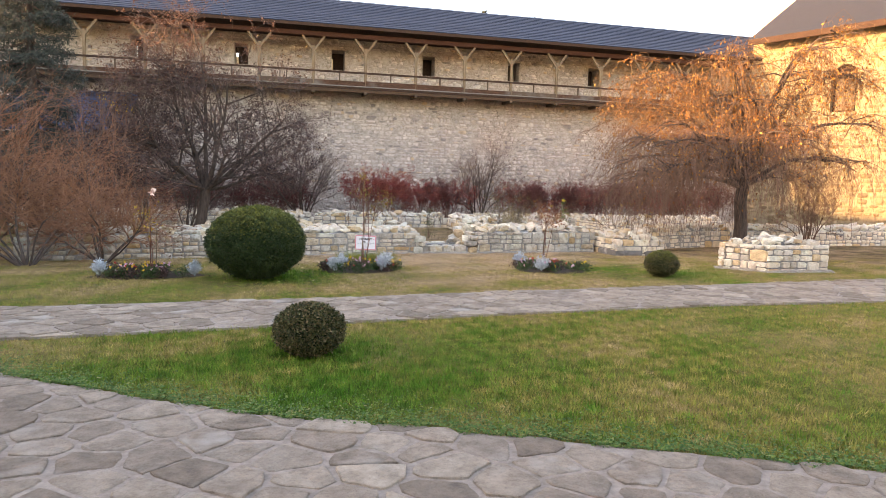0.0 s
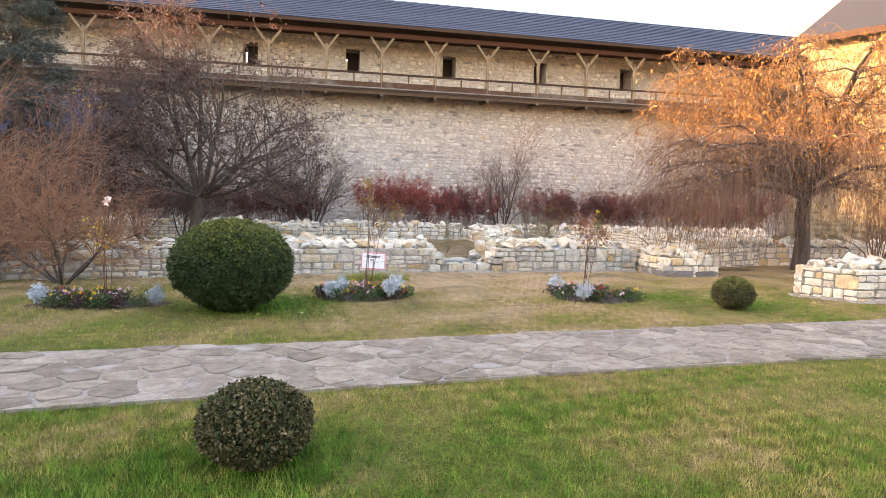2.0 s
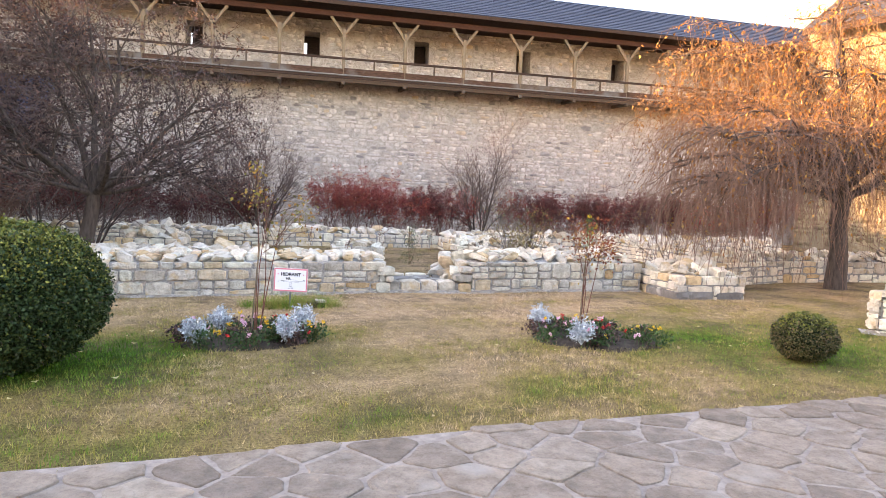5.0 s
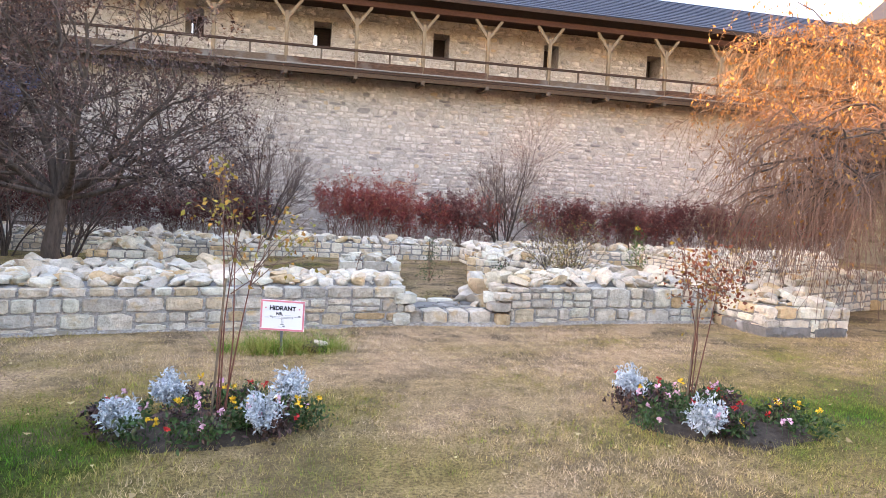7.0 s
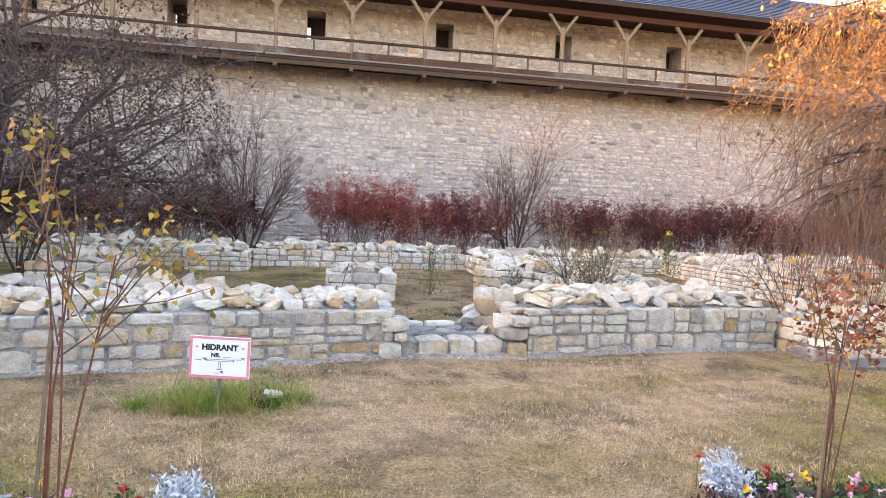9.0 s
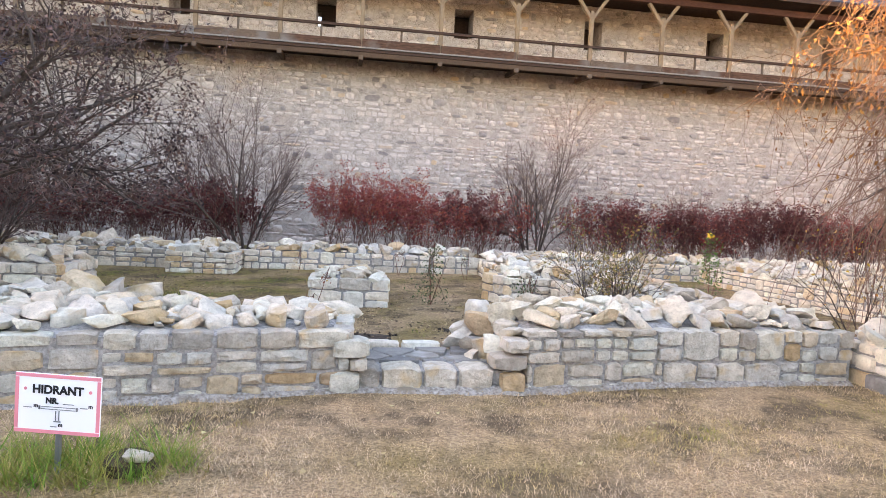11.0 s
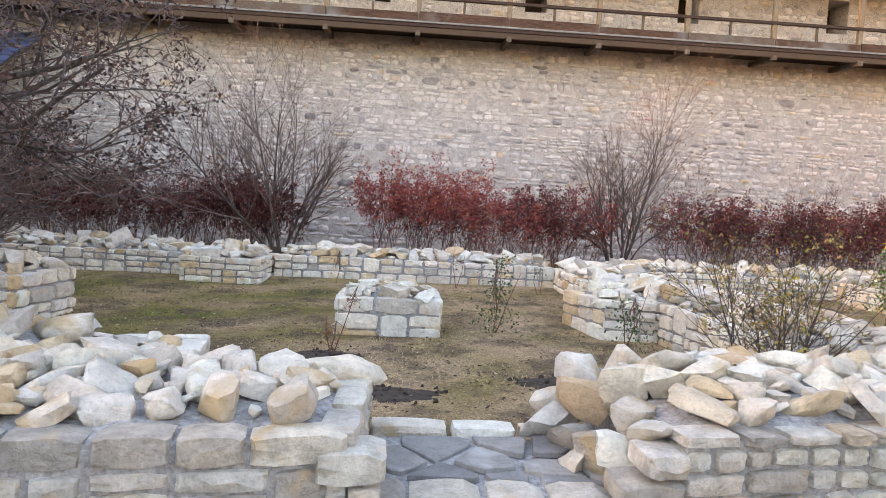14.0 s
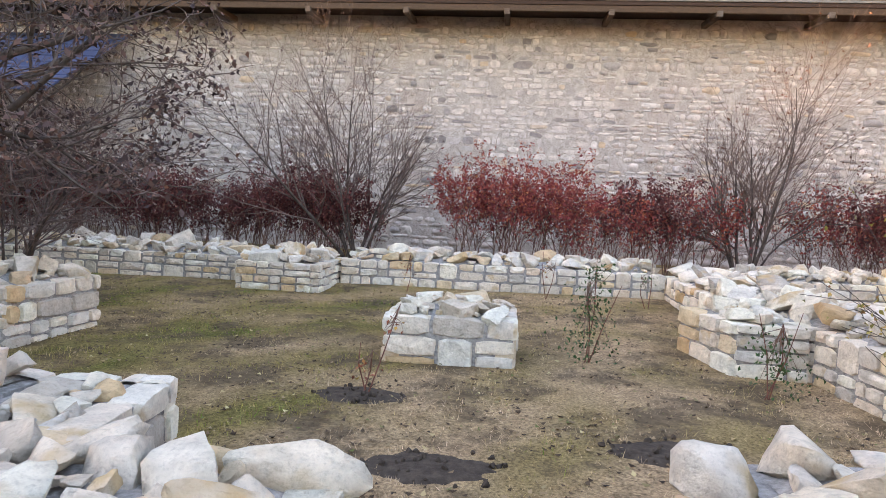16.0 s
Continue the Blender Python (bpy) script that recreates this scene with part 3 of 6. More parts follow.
def gallery():
    """The timber walk under the eaves."""
    ob = thing("wooden_gallery", "weathered timber wall-walk with posts and a handrail", "gallery")
    yo = 30.75
    x0, x1 = -22.0, 24.5
    part("deck", box("deck", x0, yo - 0.02, 6.2, x1, UY - 0.03, 6.26, M_DARKWOOD), ob)
    part("edge_plank", box("edge_plank", x0, yo - 0.13, 6.225, x1, yo + 0.2, 6.275, M_PLANK, 0.006), ob, "grey weathered edge plank")
    # upper dark beam stands in for the shaded gap beneath the plank
    for y, z0, z1 in ((yo - 0.05, 6.13, 6.222), (yo - 0.03, 5.98, 6.128)):
        part("edge_beam", box("edge_beam", x0, y - 0.05, z0, x1, y + 0.05, z1, M_DARKWOOD if z1 > 6.2 else M_BRACKET, 0.01), ob)
    k = -10
    while True:
        x = 1.08 + 2.37 * k
        if x > x1:
            break
        if x > x0:
            part("bracket", beam("bracket", (x, WY - 0.02, 6.03), (x, yo - 0.16, 5.95), 0.13, 0.13, M_WOOD), ob)
            post = part("post", beam("post", (x, yo, 6.2), (x, yo, 8.0), 0.12, 0.12, M_LIGHTWOOD), ob, "pale timber post")
            for s in (-1, 1):
                part("brace", beam("brace", (x, yo + 0.01, 7.75), (x + s * 0.5, yo + 0.01, 8.42), 0.11, 0.10, M_LIGHTWOOD), post, "pale timber brace")
            part("baluster", beam("baluster", (x + 1.18, yo, 6.2), (x + 1.18, yo, 6.85), 0.06, 0.06, M_WOOD), ob)
            part("toe_board", box("toe_board", x + 0.02, yo - 0.10, 6.276, x + 2.35, yo - 0.065, 6.30 + R.uniform(0.14, 0.22), M_TOE if R.random() < 0.7 else M_WOOD, 0.004), ob)
        k += 1
    part("handrail", box("handrail", x0, yo - 0.085, 6.84, x1, yo - 0.005, 6.92, M_DARKWOOD, 0.01), ob)
    part("eave_beam", box("eave_beam", x0, yo - 0.08, 8.42, x1, yo + 0.1, 8.62, M_EAVE, 0.01), ob, "red-brown eave beam")


gallery()


def fortress_roof():
    ob = thing("roof_north", "long blue-grey shingled roof over the wall-walk", "roof", kind="structure")
    ye, ze, yr, zr = 30.15, 8.86, 33.1, 10.72
    n = 15
    for i in range(n):
        a, b = i / n, (i + 1.25) / n
        p, q = Vector((0, ye + (yr - ye) * a, ze + (zr - ze) * a)), Vector((0, ye + (yr - ye) * b, ze + (zr - ze) * b))
        x = WX0
        while x < 27:
            w = R.uniform(5.5, 11.0)
            bm = bmesh.new()
            lift = 0.028
            pr = [(x, p.y, p.z + lift), (min(x + w, 27) - 0.006, p.y, p.z + lift), (min(x + w, 27) - 0.006, q.y, q.z), (x, q.y, q.z)]
            hi = [bm.verts.new(v) for v in pr]
            lo = [bm.verts.new((v[0], v[1] + 0.02, v[2] - 0.035)) for v in pr]
            bm.faces.new(hi)
            bm.faces.new(lo[::-1])
            for k in range(4):
                bm.faces.new((hi[k], hi[(k + 1) % 4], lo[(k + 1) % 4], lo[k]))
            part("shingle_course", from_bm("shingle_course", bm, M_SLATE), ob)
            x += w
    bm = bmesh.new()
    for x in (WX0, 27):
        for v in ((x, ye + 0.06, ze - 0.06), (x, yr, zr - 0.06), (x, 36.2, 8.6)):
            bm.verts.new(v)
    v = bm.verts[:]
    bm.faces.new((v[0], v[1], v[4], v[3]))
    bm.faces.new((v[1], v[2], v[5], v[4]))
    bm.faces.new((v[0], v[3], v[5], v[2]))
    bm.faces.new((v[0], v[2], v[1]))
    bm.faces.new((v[3], v[4], v[5]))
    part("roof_boards", from_bm("roof_boards", bm, M_DARKWOOD), ob, "dark boarded underside")
    part("fascia", box("fascia", WX0, ye + 0.02, ze - 0.14, 27, ye + 0.06, ze - 0.01, M_DARKWOOD), ob)


fortress_roof()


# ---- the sunlit building on the east side ----
def east_building():
    ob = thing("stone_building", "sunlit yellow stone monastery building with a brown roof", "building")
    A, B = Vector((24.0, 30.6)), Vector((31.7, 16.0))
    d = (B - A).normalized()
    n = Vector((-d.y, d.x))          # away from the yard
    L = (B - A).length
    ang = math.atan2(d.y, d.x)
    base = Matrix.Translation((A.x, A.y, 0)) @ Matrix.Rotation(ang, 4, "Z")
    # local: u along the wall, v into the building
    wu, ww, z0, z1 = 3.9, 1.1, 5.8, 8.05
    for u0, u1, a, b in ((0.0, wu, -0.5, 10.0), (wu + ww, L, -0.5, 10.0), (wu, wu + ww, -0.5, z0), (wu, wu + ww, z1, 10.0)):
        bm = box_bm(u0, 0, a, u1, 0.7, b)
        part("wall", from_bm("wall", bm, M_YELLOW_WALL), ob, "", base)
    win = part("window", box("window", wu, 0.30, z0, wu + ww, 0.36, z1, M_DARKWOOD), ob, "narrow arched window in the wall", base)
    arch = bmesh.new()
    k = 8
    lo = [arch.verts.new((wu + ww / 2 - math.cos(math.pi * i / k) * ww / 2, y, z1 - 0.45 + math.sin(math.pi * i / k) * 0.45)) for y in (0.05, 0.3) for i in range(k + 1)]
    top = [arch.verts.new((wu + ww * i / k, y, z1 + 0.002)) for y in (0.05, 0.3) for i in range(k + 1)]
    for i in range(k):
        arch.faces.new((lo[i], lo[i + 1], top[i + 1], top[i]))
        arch.faces.new((lo[i], lo[i + 1], lo[i + k + 2], lo[i + k + 1]))
    part("arch", from_bm("arch", arch, M_YELLOW_WALL), win, "", Matrix.Identity(4))
    # added pale panel stands in for the lighter inside of the window
    part("shutter", box("shutter", wu + 0.12, 0.24, z0 + 0.1, wu + ww - 0.12, 0.29, z1 - 0.3, M_LIGHTWOOD, 0.01), win, "pale panel for the light inside of the window")
    bm = bmesh.new()
    pr = [(0.1, -0.9, 9.6), (L, -0.9, 9.6), (L, 7, 14.0), (0.1, 7, 14.0)]
    hi = [bm.verts.new((u, v, z + 0.12)) for u, v, z in pr]
    lo = [bm.verts.new(p) for p in pr]
    bm.faces.new(hi)
    bm.faces.new(lo[::-1])
    for i in range(4):
        bm.faces.new((hi[i], hi[(i + 1) % 4], lo[(i + 1) % 4], lo[i]))
    part("roof", from_bm("roof", bm, M_SHINGLE), ob, "grey-brown shingled roof", base)
    part("eave_board", box("eave_board", 0.1, -0.94, 9.42, L, -0.88, 9.71, M_DARKWOOD), ob, "", base)
    part("back_wall", from_bm("back_wall", box_bm(-1, 6.6, -0.5, L, 7, 13.4), M_PLASTER), ob, "", base)
    pieces = []
    rr = random.Random(9)
    z = 0.0
    meshes = CHIPS_Y
    while z < 9.0:
        h = rr.uniform(0.14, 0.3)
        u = 0.0
        while u < L:
            w = rr.uniform(0.2, 0.6)
            if rr.random() < 0.8 and not (wu - w < u < wu + ww and z0 - h < z < z1):
                m = Matrix.Translation((u + w / 2, -0.004, z + h / 2)) @ Matrix.Diagonal((w * 0.9, 0.04, h * 0.88, 1))
                pieces.append((rr.choice(meshes), base @ m))
            u += w
        z += h
    joined("stone_facing", pieces, M_YELLOW_STONE, ob)
    tw = thing("stone_tower", "square stone tower rising behind the roofs", "tower")
    part("wall", box("wall", 41.4, 44, 0, 49, 52, 24, M_OLDMORTAR), tw)
    part("roof", box("roof", 41.0, 43.6, 24, 49.4, 52.4, 24.5, M_SHINGLE), tw)


M_YELLOW_WALL = plain_noise("yellow_lime_render", (0.22, 0.175, 0.11), (0.30, 0.243, 0.16), 3, 0.95, None, 0.02)
M_YELLOW_STONE = stone_mat("yellow_wall_stone", [(0.0, (0.20, 0.152, 0.092)), (0.5, (0.285, 0.225, 0.14)), (1.0, (0.34, 0.275, 0.185))], True, 5.0, 0.3, 0.02, (0.324, 0.238, 0.130), 0.68)
CHIPS_Y = [chip_mesh(50 + i) for i in range(8)]
east_building()


# ---- plain unseen walls added to close the yard ----
def closing_building(name, x0, y0, x1, y1, h):
    ob = thing(name, "plain unseen building added to close the yard", "building", kind="structure")
    part("wall", box("wall", x0, y0, -0.5, x1, y1, h, M_PLASTER), ob)


# the west one blocks the low sun; its height sets the shadow line
closing_building("wall_west", -34, -30, -24.4, 60, 8.4)
closing_building("wall_south", -24, -22, 34, -14, 7.0)
closing_building("wall_east", 32.2, -14, 37, 15.8, 7.0)


# ---- the shed roof on the west side ----
def lean_to():
    ob = thing("lean_to_shed", "dark timber lean-to with a blue-grey roof against the wall", "shed")
    x0, x1 = -11.4, -6.5
    for i in range(9):
        a, b = i / 9, (i + 1.2) / 9
        bm = bmesh.new()
        pts = [(x0, 28.6 + 3.2 * a, 3.55 + 2.0 * a + 0.03), (x1, 28.6 + 3.2 * a, 3.55 + 2.0 * a + 0.03), (x1, 28.6 + 3.2 * b, 3.55 + 2.0 * b), (x0, 28.6 + 3.2 * b, 3.55 + 2.0 * b)]
        hi = [bm.verts.new(v) for v in pts]
        lo = [bm.verts.new((v[0], v[1], v[2] - 0.04)) for v in pts]
        bm.faces.new(hi)
        bm.faces.new(lo[::-1])
        for k in range(4):
            bm.faces.new((hi[k], hi[(k + 1) % 4], lo[(k + 1) % 4], lo[k]))
        part("shingle_course", from_bm("shingle_course", bm, M_NAVY), ob)
    x = x0 + 0.3
    while x < x1 - 1.9:
        part("plank", box("plank", x, 29.0, 0, x + 0.19, 29.04, 3.5, M_REDWOOD, 0.004), ob)
        x += 0.2
    part("post", box("post", x1 - 0.35, 28.8, 0, x1 - 0.21, 28.94, 3.6, M_DARKWOOD, 0.01), ob)


M_REDWOOD = plain_noise("red_brown_boards", (0.05, 0.018, 0.012), (0.13, 0.045, 0.025), 7, 0.75, (6, 6, 1), 0.004)
lean_to()

# ---- the ruins ----
FW_L = [(-5.3, 14.35), (-1.4, 15.45), (1.4, 16.1), (3.28, 16.41), (3.3, 17.6), (1.2, 17.5), (-1.6, 16.8), (-5.6, 15.5)]
FW_R = [(4.84, 16.48), (6.2, 16.70), (8.45, 16.86), (8.45, 18.3), (6.0, 18.15), (4.75, 17.95)]
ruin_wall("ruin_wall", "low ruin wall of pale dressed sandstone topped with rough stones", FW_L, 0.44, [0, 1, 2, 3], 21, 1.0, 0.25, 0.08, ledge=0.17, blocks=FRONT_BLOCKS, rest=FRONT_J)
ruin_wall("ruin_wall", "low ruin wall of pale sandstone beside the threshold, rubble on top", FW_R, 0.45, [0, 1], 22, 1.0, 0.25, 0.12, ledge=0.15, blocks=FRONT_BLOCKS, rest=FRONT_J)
ruin_wall("ruin_wall", "short wall stub of pale sandstone behind the front wall", [(-2.4, 17.62), (1.25, 17.66), (1.25, 18.7), (-2.4, 18.5)], 0.36, [2], 23, 1.2, 0.27, 0.14)
ruin_wall("ruin_wall", "flat-topped end of a short wall stub in squared sandstone", [(1.26, 17.66), (2.05, 17.72), (1.95, 18.78), (1.26, 18.7)], 0.36, [0, 1, 2], 36, 1.2, 0.2, 0.0, ledge=0.2)
ruin_wall("ruin_pier", "square corner pier of sandstone blocks on a dark plinth", [(8.5, 15.75), (9.95, 15.75), (9.95, 17.3), (8.5, 17.3)], 0.34, [0, 1, 3], 24, 1.15)
ruin_wall("ruin_wall", "low stone wall in the shade of the weeping tree", [(10.0, 17.3), (13.2, 18.6), (22.5, 19.4), (22.5, 20.5), (13.0, 19.8), (10.0, 18.4)], 0.42, [0, 1], 25)
ruin_wall("stone_block", "free-standing low block of pale stones beside the path", [(9.05, 12.25), (9.5, 11.3), (11.05, 11.35), (11.05, 12.6)], 0.56, [0, 1, 2, 3], 26, 1.0, 0.25, 0.12)
ruin_wall("stone_pillar_base", "squat pillar base of white squared stones on the grass", [(2.67, 21.3), (3.93, 21.3), (3.93, 22.3), (2.67, 22.3)], 0.36, [0, 1, 3], 27, 1.2, 0.26, 0.1)
ruin_wall("ruin_wall", "short thick wall stump of pale stones", [(-2.1, 20.75), (-0.8, 20.75), (-0.72, 22.0), (-2.1, 22.0)], 0.48, [0, 1], 28, 1.1)
ruin_wall("ruin_wall", "back wall of the ruin in pale sandstone, rough stones on top", [(-9.5, 25.4), (-0.45, 25.65), (-0.45, 26.7), (-9.5, 26.5)], 0.42, [0], 29)
ruin_wall("ruin_pilaster", "projecting pilaster of pale stones on the back wall", [(-0.45, 24.95), (0.92, 24.95), (0.92, 26.6), (-0.45, 26.6)], 0.42, [0, 1, 3], 30)
ruin_wall("ruin_wall", "back wall of the ruin in pale sandstone, rough stones on top", [(0.95, 26.0), (6.4, 26.2), (6.4, 27.2), (0.95, 27.0)], 0.44, [0], 31)
ruin_wall("ruin_wall", "back wall of the ruin in pale sandstone, rough stones on top", [(7.5, 26.2), (20.0, 26.6), (20.0, 27.6), (7.5, 27.2)], 0.44, [0], 32)
ruin_wall("ruin_wall", "broad cross wall of the ruin covered with pale rubble", [(6.72, 21.6), (7.1, 18.1), (8.3, 18.1), (7.6, 26.3), (6.4, 26.3), (6.4, 22.65)], 0.42, [0, 4, 5], 33)
ruin_wall("ruin_pier", "wall pier of large pale blocks at the inner opening", [(6.02, 21.65), (6.7, 21.6), (6.4, 22.7), (5.75, 22.7)], 0.42, [0, 3], 34, 1.25)
ruin_wall("ruin_wall", "further cross wall of pale rubble in the ruin", [(12.2, 20.5), (13.4, 20.5), (13.4, 26.4), (12.2, 26.4)], 0.42, [0, 3], 35)


# ---- flagstones ----
def clip_poly(poly, px, py, nx, ny):
    out = []
    for i in range(len(poly)):
        a, b = poly[i], poly[(i + 1) % len(poly)]
        da, db = (a[0] - px) * nx + (a[1] - py) * ny, (b[0] - px) * nx + (b[1] - py) * ny
        if da <= 0:
            out.append(a)
        if da * db < 0:
            t = da / (da - db)
            out.append((a[0] + (b[0] - a[0]) * t, a[1] + (b[1] - a[1]) * t))
    return out


def cells(rr, x0, x1, y0, y1, sx, sy, keep, trim=None):
    nx, ny = int((x1 - x0) / sx), int((y1 - y0) / sy)
    P = {(i, j): (x0 + (i + 0.5 + (0.25 if j % 2 else -0.25) + rr.uniform(-0.3, 0.3)) * sx, y0 + (j + 0.5 + rr.uniform(-0.33, 0.33)) * sy) for i in range(nx) for j in range(ny)}
    for (i, j), (cx, cy) in P.items():
        if not keep(cx, cy):
            continue
        poly = [(cx - 2 * sx, cy - 2 * sy), (cx + 2 * sx, cy - 2 * sy), (cx + 2 * sx, cy + 2 * sy), (cx - 2 * sx, cy + 2 * sy)]
        for a in range(-2, 3):
            for b in range(-2, 3):
                q = P.get((i + a, j + b))
                if q and (a or b):
                    poly = clip_poly(poly, (q[0] + cx) / 2, (q[1] + cy) / 2, q[0] - cx, q[1] - cy)
        for px, py, nx_, ny_ in (trim(cx, cy) if trim else ()):
            if len(poly) > 2:
                poly = clip_poly(poly, px, py, nx_, ny_)
        if len(poly) > 2:
            yield sum(q[0] for q in poly) / len(poly), sum(q[1] for q in poly) / len(poly), poly


def flagstone(rr, cx, cy, poly, gap, z, mat):
    """A split slab with broken straight edges, its joint as wide as gap."""
    bm = bmesh.new()
    tilt = (rr.uniform(-0.014, 0.014), rr.uniform(-0.014, 0.014))
    zz = z + rr.uniform(-0.006, 0.007)
    cut = poly
    for k in range(len(poly)):
        a, b = poly[k], poly[(k + 1) % len(poly)]
        l = math.dist(a, b)
        if l > 1e-4 and len(cut) > 2:
            nx, ny = (b[1] - a[1]) / l, (a[0] - b[0]) / l
            if (cx - a[0]) * nx + (cy - a[1]) * ny > 0:
                nx, ny = -nx, -ny
            g = gap * rr.uniform(0.25, 0.9)
            cut = clip_poly(cut, a[0] - nx * g, a[1] - ny * g, nx, ny)
    if len(cut) < 3:
        cut = poly
    rough = []
    for k in range(len(cut)):
        a, b = cut[k], cut[(k + 1) % len(cut)]
        l = math.dist(a, b)
        t = (rr.uniform(0.05, 0.12), rr.uniform(0.3, 0.45), rr.uniform(0.6, 0.75), 0.93) if l > 0.16 else ((0.1, 0.6) if l > 0.06 else (0.5,))
        for f in t:
            rough.append((a[0] + (b[0] - a[0]) * f + rr.gauss(0, 0.005), a[1] + (b[1] - a[1]) * f + rr.gauss(0, 0.005)))
    rings = []
    for g, dz in ((0.0, -0.03), (0.004, -0.004), (0.013, 0.0)):
        ring = []
        for x, y in rough:
            r = math.hypot(x - cx, y - cy)
            f = max(0.2, 1 - g / max(r, 0.02))
            X, Y = (x - cx) * f, (y - cy) * f
            ring.append(bm.verts.new((X, Y, dz + X * tilt[0] + Y * tilt[1])))
        rings.append(ring)
    n = len(rough)
    for a, b in zip(rings, rings[1:]):
        for k in range(n):
            bm.faces.new((a[k], a[(k + 1) % n], b[(k + 1) % n], b[k]))
    bm.faces.new(rings[-1])
    return from_bm("flagstone", bm, mat), Matrix.Translation((cx, cy, zz))


def path_far(x):
    return float(np.interp(x, [-30, -3.3, 1.1, 2.7, 4.8, 7.6, 11.2, 30], [8.4, 8.6, 8.98, 9.2, 9.42, 9.68, 10.1, 12.3]))


def path_near(x):
    return float(np.interp(x, [-30, -2.6, 1.1, 2.6, 3.9, 5.8, 8.6, 30], [6.4, 6.82, 7.28, 7.47, 7.62, 7.76, 7.8, 9.6]))


def court_edge(x):
    return float(np.interp(x, [-30, -4, -2.2, -0.7, 0.05, 0.86, 2.0, 3.2, 6, 30], [12, 7.0, 5.6, 4.6, 4.18, 3.88, 3.35, 2.8, 1.7, -6]))


def pavement(name, label, keep, x0, x1, y0, y1, sx, sy, seed, gap, near, strip, bed, trim):
    ob = thing(name, label, "paving", kind="structure")
    bm = bmesh.new()
    for i in range(len(strip) - 1):
        (xa, ya, yb), (xb, yc, yd) = strip[i], strip[i + 1]
        v = [bm.verts.new(p) for p in ((xa, ya, 0.024), (xb, yc, 0.024), (xb, yd, 0.024), (xa, yb, 0.024))]
        lo = [bm.verts.new((p.co.x, p.co.y, -0.06)) for p in v]
        bm.faces.new(v)
        bm.faces.new((lo[0], lo[1], v[1], v[0]))
        bm.faces.new((v[3], v[2], lo[2], lo[3]))
    part("joint_bed", from_bm("joint_bed", bm, bed), ob, "mortar between the flags")
    rr = random.Random(seed)
    lay([flagstone(rr, *c, gap, 0.034, M_FLAG) for c in cells(rr, x0, x1, y0, y1, sx, sy, keep, trim)], ob, FLAG_J, near, "flagstone")


def line_trim(f, x, side):
    s = (f(x + 0.1) - f(x - 0.1)) / 0.2
    w = 0.035 * math.sin(x * 11) + 0.02 * math.sin(x * 29)
    return (x, f(x) + w * 0.6, -s * side, side)


def path_trim(x, y):
    return (line_trim(path_near, x, -1), line_trim(path_far, x, 1))


def court_trim(x, y):
    return (line_trim(court_edge, x, 1),)


XS = [-12 + 0.6 * i for i in range(54)]
pavement("path", "curving path of grey irregular flagstones between lawns", lambda x, y: path_near(x) - 0.02 < y < path_far(x) + 0.02, -12, 20, 5.5, 11.5, 0.43, 0.24, 41, 0.022, (2.5, 8.3), [(x, path_near(x) + 0.02, path_far(x) - 0.02) for x in XS], M_PATHBED, path_trim)
pavement("courtyard_paving", "paving of large grey irregular flagstones", lambda x, y: y < court_edge(x) + 0.05, -7, 8, -4, 8, 0.40, 0.23, 42, 0.026, (0.5, 3.0), [(x, -4.0, court_edge(x) - 0.03) for x in XS if -7.3 < x < 8.1], M_COURTBED, court_trim)

# threshold of the front wall
th = thing("threshold", "low stone threshold of dark slabs in the wall opening", "threshold")
part("bed", prism("bed", [(3.3, 16.46), (4.72, 16.5), (4.75, 17.4), (3.25, 17.35)], -0.3, 0.075, M_MORTAR), th)
rr0 = random.Random(51)
u = 3.34
for i, w in enumerate((0.21, 0.37, 0.31, 0.33)):
    part("step_stone", FRONT_BLOCKS[(3, 6, 9, 1)[i]], th, "", Matrix.Translation((u + w / 2, 16.56 + 0.02 * (u - 3.4), -0.005)) @ Matrix.Diagonal((w - 0.018, 0.26, 0.235, 1)))
    u += w
u = 3.3
for w in (0.5, 0.42, 0.5):
    part("back_slab", BLOCKS[int(u * 7) % 14], th, "pale slab along the back edge", pose(u + w / 2, 17.47, 0.09, 0, 0, 2) @ Matrix.Diagonal((w - 0.03, 0.16, 0.09, 1)))
    u += w
# stepped ends of the two front walls beside the threshold
for i, (xa, xb, za, zb) in enumerate(((4.60, 4.84, -0.12, 0.07), (4.52, 4.85, 0.095, 0.225), (4.63, 4.86, 0.25, 0.365), (3.12, 3.45, 0.20, 0.355), (3.27, 3.43, 0.09, 0.19), (3.1, 3.37, -0.1, 0.08))):
    part("end_stone", FRONT_BLOCKS[(i * 5 + 2) % 14], th, "squared stone of the stepped wall end", pose((xa + xb) / 2, 16.53 if xa > 4 else 16.47, (za + zb) / 2, 0, 0, 3) @ Matrix.Diagonal((xb - xa - 0.012, 0.24, zb - za, 1)))
for cx, cy, poly in cells(rr0, 3.25, 4.85, 16.62, 17.5, 0.36, 0.22, lambda x, y: 3.3 < x < 4.75 and 16.6 < y < 17.4, lambda x, y: ((3.32, 0, -1, 0), (4.72, 0, 1, 0), (0, 16.70, 0, -1), (0, 17.38, 0, 1))):
    me, m = flagstone(rr0, cx, cy, poly, 0.035, 0.10 + rr0.uniform(-0.012, 0.02), M_DARK)
    part("slab", me, th, "", m)


M_SPILL = plain_noise("crumbled_mortar", (0.11, 0.085, 0.062), (0.46, 0.42, 0.37), 30, 0.95, None, 0.05, (0.22, 0.18, 0.13))


